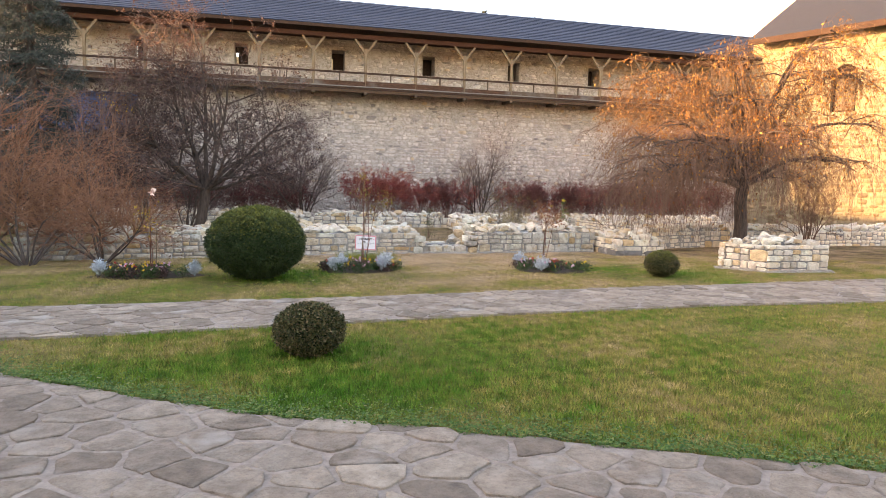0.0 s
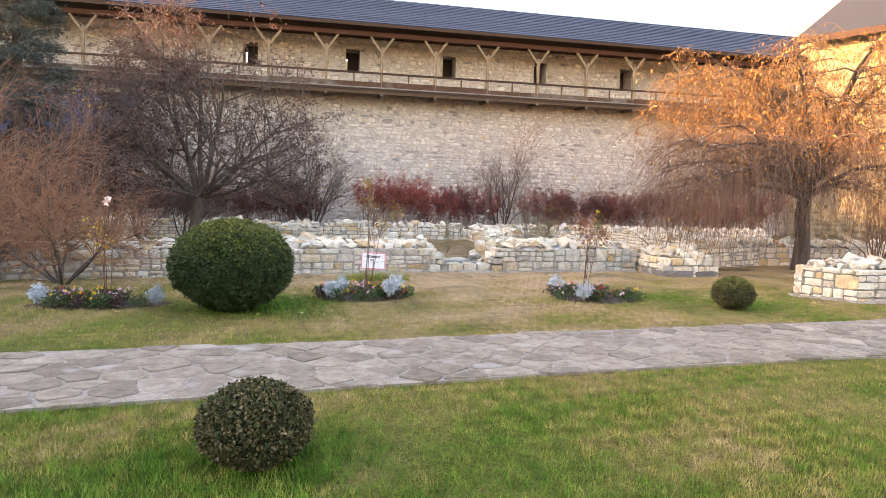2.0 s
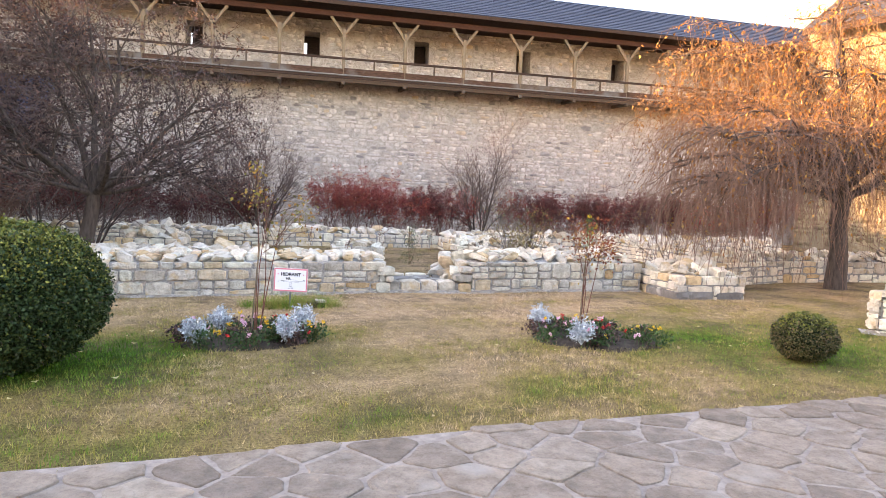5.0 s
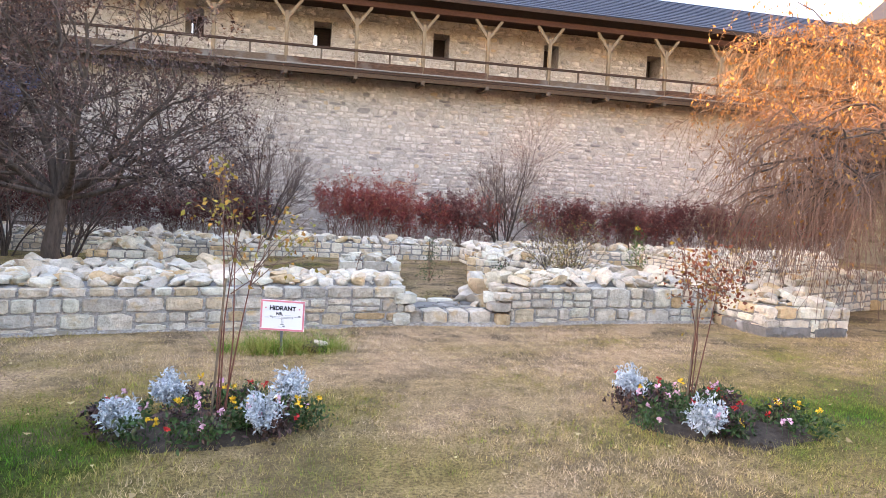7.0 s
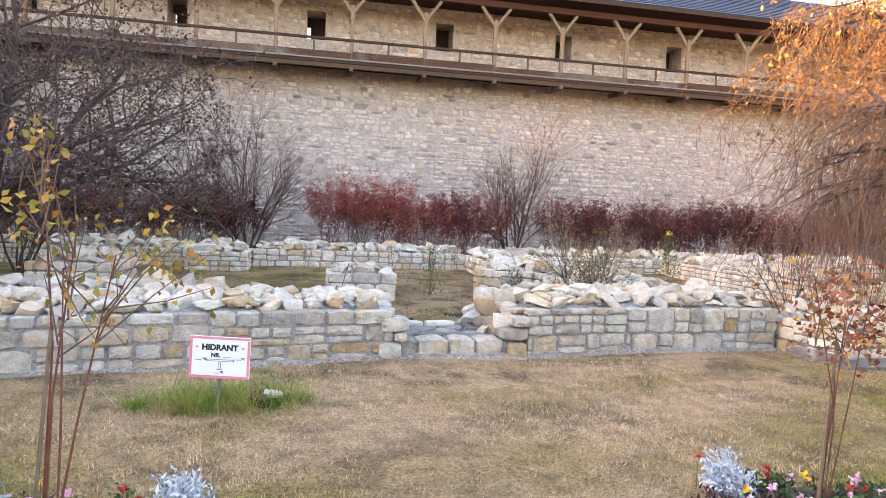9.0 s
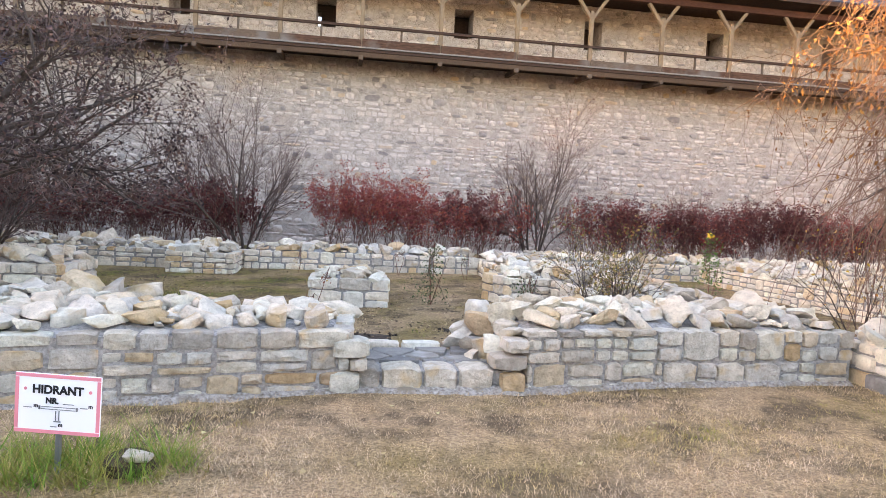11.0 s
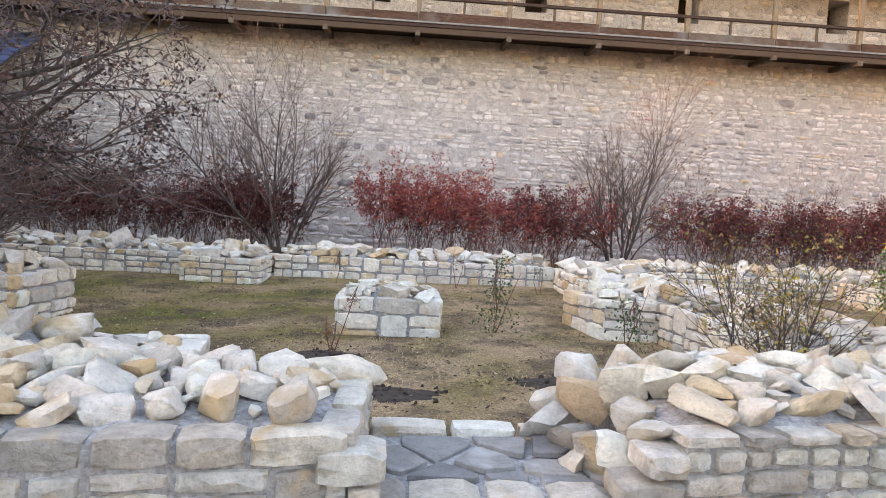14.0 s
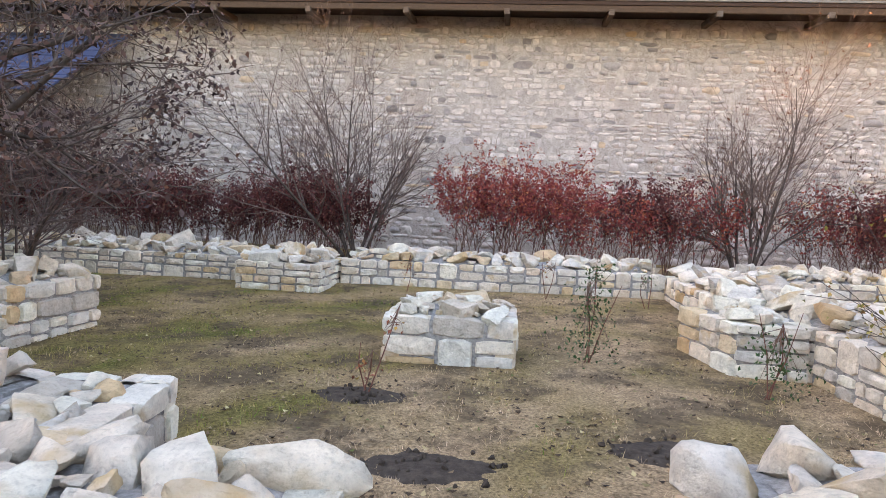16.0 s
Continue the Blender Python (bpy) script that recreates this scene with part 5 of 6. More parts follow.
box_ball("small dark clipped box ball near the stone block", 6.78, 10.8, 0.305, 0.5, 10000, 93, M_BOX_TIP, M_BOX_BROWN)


# ---- spruce ----
def spruce(x, y, h, r, seed, label, full=True, z0=None):
    rr = random.Random(seed)
    rng = np.random.default_rng(seed)
    ob = thing("spruce_tree", label, "tree")
    z0 = ground_z(y) if z0 is None else z0
    part("trunk", tubes("trunk", [([(x, y, z0 - 0.1), (x, y, z0 + h)], [0.22 * r / 2.2, 0.02])], M_BARK, 7), ob)
    lines, P = [], []
    z = 1.2
    while z < h * 0.97:
        for _ in range(7 if full else 5):
            a = rr.uniform(0, 6.283)
            L = r * (1 - z / h) ** 0.8 * rr.uniform(0.75, 1.1) + 0.1
            pts = [Vector((x + math.cos(a) * L * t, y + math.sin(a) * L * t, z0 + z - 0.28 * L * math.sin(t * 2.4))) for t in (0, 0.25, 0.5, 0.75, 1.0)]
            lines.append((pts, [0.025, 0.02, 0.015, 0.01, 0.004]))
            for t in (0.3, 0.5, 0.7, 0.85):
                q = pts[0].lerp(pts[-1], t)
                q.z = pts[min(4, int(t * 4 + 0.5))].z
                for s in (-1, 1):
                    b = a + s * rr.uniform(0.5, 1.0)
                    l2 = L * (1 - t) * 0.6 + 0.15
                    e = q + Vector((math.cos(b) * l2, math.sin(b) * l2, -0.25 * l2))
                    lines.append(([q, e], [0.008, 0.003]))
                    P.append(np.linspace(q, e, 9 if full else 4))
            P.append(np.linspace(pts[1], pts[-1], 14 if full else 6))
        z += rr.uniform(0.22, 0.36) * (1 if full else 2.2)
    P = np.concatenate(P)
    P = np.repeat(P, 4 if full else 1, axis=0) + rng.normal(0, 0.05, (len(P) * (4 if full else 1), 3))
    mass("branchwork", tubes("branchwork", lines, M_TWIG_GREY, 3), ob)
    mass("foliage", leaves("foliage", P, 0.13 if full else 0.5, M_SPRUCE, 0.4, rng, (0, 0, -0.3), 0.18), ob, "grey-green needles")


spruce(-8.2, 24.2, 11.0, 2.5, 95, "tall grey-green spruce beside the fortress wall")


# ---- distant wooded hill behind the wall ----
def far_hill():
    xs, ys = np.linspace(-140, 220, 60), np.linspace(95, 220, 20)
    X, Y = np.meshgrid(xs, ys)
    Z = np.interp(Y, [95, 120, 160, 220], [0, 27, 28, 24]) * np.interp(X, [-140, -20, 40, 120, 220], [0.6, 0.88, 0.99, 0.85, 0.5]) + 0.5 * np.sin(X * 0.3)
    Z[0] = 0
    i = (np.arange(19)[:, None] * 60 + np.arange(59)[None]).ravel()
    tagged(new("far_hill", np_mesh("far_hill", np.stack([X, Y, Z], -1).reshape(-1, 3), np.stack([i, i + 1, i + 61, i + 60], -1).ravel(), np.full(len(i), 4), M_TURF)), "distant grassy hill behind the fortress wall", "hill", kind="structure")


far_hill()
for i, (fx, fh) in enumerate(((32.0, 8.6), (35.8, 9.6), (38.4, 8.6), (40.2, 9.3), (42.5, 8.6), (46.0, 8.9), (57.0, 8.0))):
    spruce(fx, 121.0, fh, 1.3, 960 + i, "dark conifer on the distant hilltop", False, 26.6)


# ---- flowers and roses ----
CLODS = [rubble_mesh(i, M_SOIL) for i in (1, 4, 9)]


def soil_patch(name, label, x, y, a, b, seed, parent=None, high=0.06):
    rr = random.Random(seed)
    bm = bmesh.new()
    z = ground_z(y)
    c = bm.verts.new((x, y, z + high))
    n = 34
    ring = [[], []]
    for k in range(n):
        t = 6.283 * k / n
        f = rr.uniform(0.9, 1.06) + 0.16 * noise.noise((math.cos(t) * 1.6, math.sin(t) * 1.6, seed * 1.7))
        ring[0].append(bm.verts.new((x + math.cos(t) * a * f * 0.6, y + math.sin(t) * b * f * 0.6, z + high * rr.uniform(0.5, 1.1))))
        ring[1].append(bm.verts.new((x + math.cos(t) * a * f, y + math.sin(t) * b * f, z - 0.02)))
    for k in range(n):
        bm.faces.new((c, ring[0][k], ring[0][(k + 1) % n]))
        bm.faces.new((ring[0][k], ring[1][k], ring[1][(k + 1) % n], ring[0][(k + 1) % n]))
    me = from_bm(name, bm, M_SOIL, True)
    if parent:
        return part(name, me, parent, label)
    ob = tagged(new(name, me), label, "soil")
    for _ in range(int(40 * a) + 8):
        t, q, s = rr.uniform(0, 6.283), rr.uniform(0.2, 0.98), rr.uniform(0.02, 0.055)
        m = pose(x + math.cos(t) * q * a, y + math.sin(t) * q * b, z + 0.004 + high * max(0, 1 - q) * 1.2, rr.uniform(0, 90), rr.uniform(0, 90), rr.uniform(0, 360))
        part("clod", rr.choice(CLODS), ob, "", m @ Matrix.Diagonal((s, s * 0.8, s * 0.7, 1)))
    return ob


def silver_plant(x, y, h, seed):
    rng = np.random.default_rng(seed)
    ob = thing("dusty_miller", "silvery-white dusty miller plant in the flower bed", "plant", group="dusty millers")
    z = ground_z(y) + 0.04
    lines, P = [], []
    for _ in range(44):
        a, q = rng.uniform(0, 6.283), rng.random() ** 0.6
        e = np.array((x + math.cos(a) * q * h * 0.48, y + math.sin(a) * q * h * 0.48, z + h * rng.uniform(0.55, 1.05) * (1 - 0.45 * q * q)))
        b = np.array((x, y, z))
        m = (b + e) / 2 + np.array((0, 0, h * 0.12))
        lines.append(([b, m, e], [0.004, 0.003, 0.002]))
        for t in np.linspace(0.35, 1, 9):
            P.append(b * (1 - t) ** 2 + 2 * m * t * (1 - t) + e * t * t)
    P = np.repeat(np.array(P), 3, axis=0) + rng.normal(0, 0.012, (len(P) * 3, 3))
    mass("stalk_mass", tubes("stalk_mass", lines, M_SILVER, 3), ob)
    mass("foliage", leaves("foliage", P, 0.038, M_SILVER, 0.4, rng, (0, 0, 0.3), 0.34), ob)


def low_flowers(x, y, r, seed, mats):
    rng = np.random.default_rng(seed)
    ob = thing("bedding_flower", "low bedding plant with small bright flowers", "flower", group="bedding flowers")
    z = ground_z(y) + 0.03
    n = 150
    leafy = M_PURPLE if seed % 3 == 0 else M_GREEN
    P = np.stack([x + rng.normal(0, r * 0.5, n), y + rng.normal(0, r * 0.5, n), z + rng.uniform(0.0, 0.14, n)], -1)
    mass("foliage", leaves("foliage", P, 0.042, leafy, 0.4, rng, (0, 0, 0.6), 0.4), ob)
    for mat in mats:
        k = 1 + seed % 2
        C = np.stack([x + rng.normal(0, r * 0.55, k), y + rng.normal(0, r * 0.55, k), z + rng.uniform(0.1, 0.2, k)], -1)
        for q in C:
            stalk = part("stalk", tubes("stalk", [([(q[0], q[1], z), tuple(q)], [0.002, 0.002])], M_GREEN, 3), ob)
            part("bloom", leaves("bloom", np.repeat([q], 12, axis=0) + rng.normal(0, 0.006, (12, 3)), 0.024, mat, 0.3, rng, (0, 0, 0.4), 0.8), stalk)


def flower_bed(x, y, a, b, seed, silver):
    soil_patch("flower_bed", "oval flower bed of dark soil in the lawn", x, y, a, b, seed)
    rr = random.Random(seed + 1)
    for i, (sx, sy, h) in enumerate(silver):
        silver_plant(sx, sy, h, seed + 10 + i)
    for i in range(30):
        t, q = rr.uniform(0, 6.283), rr.uniform(0.3, 1.0)
        mats = rr.choice(([M_FLOWER_RED], [M_FLOWER_YEL], [M_FLOWER_RED], [M_FLOWER_PINK], [M_FLOWER_YEL], [M_FLOWER_PINK]))
        low_flowers(x + math.cos(t) * a * q, y + math.sin(t) * b * q, 0.11, seed + 40 + i, mats)


flower_bed(1.30, 12.08, 0.74, 0.5, 201, ((0.80, 11.83, 0.27), (0.98, 12.45, 0.28), (1.66, 11.78, 0.32), (1.83, 12.35, 0.33)))
flower_bed(5.12, 11.95, 0.82, 0.68, 301, ((4.54, 12.36, 0.33), (4.68, 11.52, 0.30)))
flower_bed(-2.2, 11.5, 0.95, 0.42, 401, ((-2.95, 11.3, 0.28), (-1.5, 11.2, 0.25)))


M_ROSESTEM = plain_noise("red_brown_cane", (0.10, 0.04, 0.03), (0.22, 0.09, 0.06), 12, 0.7, None, 0.002)


def stem_rose(label, x, y, stems, heads, seed, mat, extra=None, stake=None):
    """A young standard rose: bare stems with leaves at given spots (x, y, z, radius, count)."""
    rng = np.random.default_rng(seed)
    ob = thing("rose_bush", label, "rose")
    lines = []
    z = ground_z(y) - 0.02
    for ex, ey, ez in stems:
        A, B = np.array((x + rng.uniform(-0.03, 0.03), y + rng.uniform(-0.03, 0.03), z)), np.array((ex, ey, ez))
        mid = (A + B) / 2 + rng.normal(0, 0.03, 3)
        lines.append(([A, mid, B], [0.0065, 0.005, 0.0025]))
    P = []
    for hx, hy, hz, r, n in heads:
        C = np.array((hx, hy, hz))
        base = min(stems, key=lambda s: math.dist(s, (hx, hy, hz)))
        Q = C + rng.normal(0, r * 0.5, (n, 3))
        P.append(Q)
        for q in Q[:: max(1, n // 8)]:
            s = np.array(base) * 0.6 + np.array((x, y, z)) * 0.4
            s = s + (np.array(base) - s) * rng.uniform(0.3, 1)
            lines.append(([s, (s + q) / 2 + rng.normal(0, 0.02, 3), q], [0.005, 0.003, 0.0018]))
    each("stem", lines[:len(stems)], M_ROSESTEM, 4, ob)
    if lines[len(stems):]:
        mass("twig_mass", tubes("twig_mass", lines[len(stems):], M_TWIG, 3), ob)
    if P:
        mass("foliage", leaves("foliage", np.concatenate(P), 0.038, mat, 0.4, rng, (0, 0, -0.3), 0.6), ob)
    if extra:
        (hx, hy, hz), bm_ = extra
        C = np.repeat(np.array([(hx, hy, hz)]), 26, axis=0) + rng.normal(0, 0.012, (26, 3))
        part("bloom", leaves("bloom", C, 0.055, bm_, 0.3, rng, (0, 0, 0.3), 0.9), ob)
    if stake:
        part("stake", tubes("stake", [([(x + stake[0], y, z), (x + stake[1], y, stake[2])], [0.009, 0.008])], M_LIGHTWOOD, 5), ob, "thin pale wooden stake")
    return ob


M_AUTUMN = leaf_mat("turning_rose_leaf", [(0.0, (0.15, 0.15, 0.035)), (0.45, (0.33, 0.25, 0.05)), (0.75, (0.42, 0.22, 0.045)), (1.0, (0.34, 0.12, 0.04))])
M_ROSEGREEN = leaf_mat("fresh_rose_leaf", [(0.0, (0.05, 0.11, 0.025)), (0.6, (0.11, 0.20, 0.04)), (1.0, (0.22, 0.28, 0.07))])
M_YELLOWGREEN = leaf_mat("yellow_green_leaf", [(0.0, (0.16, 0.14, 0.04)), (0.6, (0.32, 0.25, 0.06)), (1.0, (0.36, 0.16, 0.07))])
M_LITTER = leaf_mat("brown_litter", [(0.0, (0.035, 0.022, 0.014)), (0.5, (0.11, 0.07, 0.04)), (0.85, (0.32, 0.22, 0.12)), (1.0, (0.10, 0.12, 0.03))], 0.9)
M_ROSELEAF = leaf_mat("autumn_rose_leaf", [(0.0, (0.16, 0.05, 0.03)), (0.5, (0.30, 0.09, 0.045)), (0.85, (0.36, 0.17, 0.06)), (1.0, (0.5, 0.33, 0.06))])
stem_rose("young rose tree with yellowing leaves tied to a stake", 1.36, 12.15, ((1.46, 12.2, 1.45), (1.44, 12.1, 1.25), (1.6, 12.2, 1.3), (1.34, 12.15, 1.85)), ((1.36, 12.15, 1.45, 0.17, 60), (1.78, 12.2, 1.32, 0.2, 95), (1.32, 12.15, 1.75, 0.12, 30), (1.5, 12.1, 1.12, 0.2, 26)), 211, M_AUTUMN, None, (-0.06, 0.02, 1.0))
stem_rose("young rose tree with orange-red autumn leaves on a stake", 4.98, 12.2, ((5.0, 12.2, 1.0), (5.05, 12.2, 1.1), (4.8, 12.15, 1.3), (5.25, 12.25, 1.25)), ((5.08, 12.2, 1.08, 0.27, 330), (4.85, 12.2, 1.25, 0.15, 50), (5.3, 12.2, 1.0, 0.17, 80)), 212, M_ROSELEAF, None, (-0.02, 0.03, 0.95))
stem_rose("rose with yellow leaves and one peach bloom", -2.25, 11.55, ((-2.2, 11.5, 1.35), (-2.35, 11.5, 1.1), (-2.25, 11.6, 0.9)), ((-2.3, 11.5, 1.0, 0.2, 60), (-2.25, 11.5, 0.75, 0.18, 30)), 213, M_YELLOW, ((-2.18, 11.5, 1.4), M_FLOWER_ROSE), (0.1, 0.12, 0.8))
stem_rose("leafy rose stem inside the ruin", 4.66, 21.8, ((4.7, 21.8, 0.95), (4.95, 21.75, 0.7), (4.62, 21.8, 0.7)), ((4.66, 21.8, 0.45, 0.22, 170), (4.7, 21.8, 0.8, 0.14, 70), (4.66, 21.8, 0.1, 0.3, 190)), 214, M_GREEN)
stem_rose("thin rose shoot with reddish leaves", 2.75, 20.2, ((3.0, 20.25, 0.62), (2.7, 20.2, 0.3), (2.8, 20.2, 0.25)), ((2.95, 20.25, 0.45, 0.1, 10), (2.75, 20.2, 0.1, 0.12, 18)), 215, M_ROSELEAF, None)
stem_rose("thin dark rose beside the inner pier", 6.05, 20.9, ((5.95, 20.9, 0.62), (6.15, 20.9, 0.55), (6.3, 20.9, 0.65)), ((6.1, 20.9, 0.3, 0.22, 120), (6.2, 20.9, 0.1, 0.2, 70)), 216, M_GREEN)
stem_rose("rose shoots before the back wall", 4.4, 25.6, ((4.35, 25.6, 0.75), (4.55, 25.6, 0.6)), ((4.4, 25.6, 0.5, 0.15, 20),), 217, M_ROSELEAF)
stem_rose("rose shoots before the back wall", 5.9, 25.2, ((5.95, 25.2, 0.7), (5.8, 25.2, 0.5)), ((5.9, 25.2, 0.45, 0.15, 26),), 218, M_GREEN)
stem_rose("rose shoots before the back wall", 2.2, 25.4, ((2.25, 25.4, 0.6),), ((2.2, 25.4, 0.35, 0.15, 18),), 219, M_ROSELEAF)
stem_rose("green rose bush with yellow blooms behind the wall", 9.3, 21.1, ((9.3, 21.1, 1.25), (9.2, 21.1, 1.0), (9.5, 21.1, 0.9)), ((9.3, 21.1, 0.6, 0.26, 220), (9.32, 21.1, 0.9, 0.2, 190), (9.32, 21.1, 1.2, 0.13, 80)), 220, M_ROSEGREEN, ((9.3, 21.1, 1.3), M_FLOWER_YEL))
bare_shrub("rose_bush", "sprawling thorny rose bush with a few yellow leaves", 6.6, 18.7, 1.5, 0.5, 12, 221, M_BARK, M_YELLOWGREEN, 3.0, 0.036, -0.03, 9, 0.014, "", 0.25, 42)
bare_shrub("rose_bush", "bare thorny rose bush behind the pier", 10.6, 19.2, 1.6, 0.8, 12, 222, M_BARK, M_YELLOW, 0.5, 0.05, -0.04, 5, 0.012)
for i, (sx, sy, a, b) in enumerate(((3.45, 18.85, 0.5, 0.3), (4.95, 19.4, 0.5, 0.3), (2.72, 20.15, 0.42, 0.26))):
    soil_patch("soil_patch", "dug patch of dark soil in the dry grass", sx, sy, a, b, 500 + i, None, 0.016)


stem_rose("tall thin sapling with a few pale yellow leaves", -3.95, 15.9, ((-4.0, 15.9, 3.3), (-3.75, 15.9, 3.2), (-3.5, 15.9, 3.15)), ((-4.0, 15.9, 3.4, 0.12, 12), (-3.7, 15.9, 3.25, 0.16, 18), (-3.45, 15.9, 3.2, 0.1, 8)), 223, M_YELLOW)


# ---- hydrant sign ----
def hydrant_sign():
    ob = thing("hydrant_sign", "white hydrant sign with a faded red border on a post", "sign", pose(1.69, 14.66, 0.315, 0, 1.5, -9))
    w, h = 0.235, 0.165
    part("post", box("post", -0.014, 0.012, -0.42, 0.014, 0.035, 0.1, M_METAL, 0.003), ob)
    panel = part("panel", box("panel", -w, 0, -h, w, 0.01, h, M_WHITE, 0.002), ob)
    for a in ((-w, -h, w, -h + 0.023), (-w, h - 0.023, w, h), (-w, -h + 0.023, -w + 0.023, h - 0.023), (w - 0.023, -h + 0.023, w, h - 0.023)):
        part("border", box("border", a[0] + 0.002, -0.003, a[1] + 0.002, a[2] - 0.002, 0.0, a[3] - 0.002, M_SIGNRED), panel, "faded red border")
    for text, x, z, s, weight in (("HIDRANT", 0.0, 0.058, 0.064, 0.0026), ("NR.", -0.03, 0.004, 0.045, 0.002), ("m", -0.118, -0.022, 0.032, 0.001), ("m", 0.182, -0.010, 0.032, 0.001), ("m", 0.02, -0.122, 0.032, 0.001)):
        cu = bpy.data.curves.new("lettering", "FONT")
        cu.body, cu.size, cu.align_x, cu.extrude, cu.offset = text, s, "CENTER", 0.0006, weight
        cu.materials.append(M_BLACK)
        part("lettering", cu, panel, "black capital letters", pose(x, -0.0022, z, 90, 0, 0))
    for x in (-0.178, 0.178):
        bm = bmesh.new()
        bmesh.ops.create_cone(bm, segments=12, radius1=0.009, radius2=0.009, depth=0.003, cap_ends=True)
        part("dot", from_bm("dot", bm, M_SIGNRED), panel, "", pose(x, -0.0012, 0.078, 90))
    for a in ((-0.09, -0.030, 0.10, -0.027), (-0.09, -0.017, 0.10, -0.014), (-0.103, -0.032, -0.094, -0.012), (0.103, -0.032, 0.112, -0.012), (-0.01, -0.09, -0.006, -0.036), (0.008, -0.09, 0.012, -0.036), (-0.018, -0.098, 0.02, -0.092), (-0.185, -0.026, -0.14, -0.022), (0.125, -0.014, 0.165, -0.010), (-0.035, -0.126, 0.0, -0.122), (0.03, 0.002, 0.09, 0.005)):
        part("marking", box("marking", a[0], -0.003, a[1], a[2], 0.0, a[3], M_METAL), panel)


hydrant_sign()
lid = thing("hydrant_cover", "small dark round hydrant cover in the grass tuft", "cover", pose(2.04, 14.72, ground_z(14.7) + 0.03, 6, 0, 0))
bm = bmesh.new()
bmesh.ops.create_cone(bm, segments=20, radius1=0.15, radius2=0.12, depth=0.08, cap_ends=True)
part("collar", from_bm("collar", bm, M_DARKWOOD), lid)
part("cap", RUBBLE[3], lid, "pale stone lying on it", Matrix.Translation((0.06, -0.02, 0.06)) @ Matrix.Diagonal((0.16, 0.12, 0.05, 1)))

# corner stones tumbled at the threshold
rr1 = random.Random(88)
for i, (x, y, z, s) in enumerate(((4.58, 17.0, 0.17, 0.25), (4.62, 16.78, 0.28, 0.22), (4.50, 17.2, 0.16, 0.24), (4.36, 17.42, 0.17, 0.24), (4.74, 16.95, 0.37, 0.25), (4.60, 17.40, 0.36, 0.30), (4.52, 17.62, 0.22, 0.30), (4.78, 17.25, 0.46, 0.30), (4.66, 17.72, 0.46, 0.28), (4.44, 16.92, 0.12, 0.13), (4.76, 16.68, 0.40, 0.17))):
    st = new("loose_stone", RUBBLE[(i * 5) % 16])
    st.matrix_basis = pose(x, y, z, rr1.uniform(-20, 20), rr1.uniform(-20, 20), rr1.uniform(0, 360)) @ Matrix.Diagonal((s * 1.2, s, s * 0.85, 1))
    tagged(st, "rough sandstone lump tumbled beside the threshold", "stone", "tumbled stones")


# ---- grass ----
WALLS = [[(p[0], p[1]) for p in w] for w in (FW_L, FW_R)]


def in_poly(pts, X, Y):
    r = np.zeros(len(X), bool)
    for i in range(len(pts)):
        (xa, ya), (xb, yb) = pts[i], pts[(i + 1) % len(pts)]
        r ^= ((ya > Y) != (yb > Y)) & (X < (xb - xa) * (Y - ya) / (yb - ya + 1e-12) + xa)
    return r


def smooth_noise(X, Y, s, seed):
    v = np.zeros(len(X))
    rng = np.random.default_rng(seed)
    for _ in range(7):
        a, p = rng.uniform(0, 6.283), rng.uniform(0, 6.283)
        f = rng.uniform(0.6, 1.7) / s * 6.283
        v += np.sin((X * math.cos(a) + Y * math.sin(a)) * f + p)
    return v / 7 ** 0.5 / 1.2


BEDS = ((1.30, 12.1, 0.60, 0.39), (5.12, 11.98, 0.68, 0.52), (-2.2, 11.5, 0.84, 0.33), (3.45, 18.85, 0.34, 0.2), (4.95, 19.4, 0.34, 0.2), (2.72, 20.15, 0.28, 0.17))


def dryness(X, Y):
    near = Y < 8
    lush = np.exp(-(((X - 0.45) / 1.5) ** 2 + ((Y - 5.2) / 1.2) ** 2))
    d = np.where(near, 0.42 - 0.28 * lush, 0.0)
    mid = np.interp(Y, [8, 9.5, 12, 14, 16.5, 18, 30], [0.52, 0.60, 0.76, 0.92, 0.96, 0.86, 0.82])
    side = np.clip(np.abs(X - 3.4) / 3.6 - 0.35, 0, 1) * np.interp(Y, [9, 14, 17, 18], [0.16, 0.26, 0.1, 0.0])
    d = np.where(near, d, mid - side)
    for bx, by in ((-0.46, 11.3), (6.76, 11.1), (1.32, 12.35), (5.15, 12.2)):
        d = d - np.where(Y > 8, 0.26 * np.exp(-(((X - bx) / 1.05) ** 2 + ((Y - by) / 0.85) ** 2)), 0)
    d = d - np.where(Y > 8, 0.32 * np.exp(-(((X - 0.1) / 0.9) ** 2 + ((Y - 11.6) / 0.9) ** 2)) + 0.28 * np.exp(-(((X - 6.9) / 1.1) ** 2 + ((Y - 12.2) / 1.2) ** 2)), 0)
    d = d - np.where(Y > 17.4, 0.24 * np.clip((3.4 - X) / 2.0, 0, 1), 0)
    return d + np.where(Y > 17, 0.20, np.where(Y < 8, 0.11, 0.14)) * smooth_noise(X, Y, 1.6, 5) + 0.12 * smooth_noise(X, Y, 0.4, 6) + 0.08 * smooth_noise(X, Y, 0.16, 8)


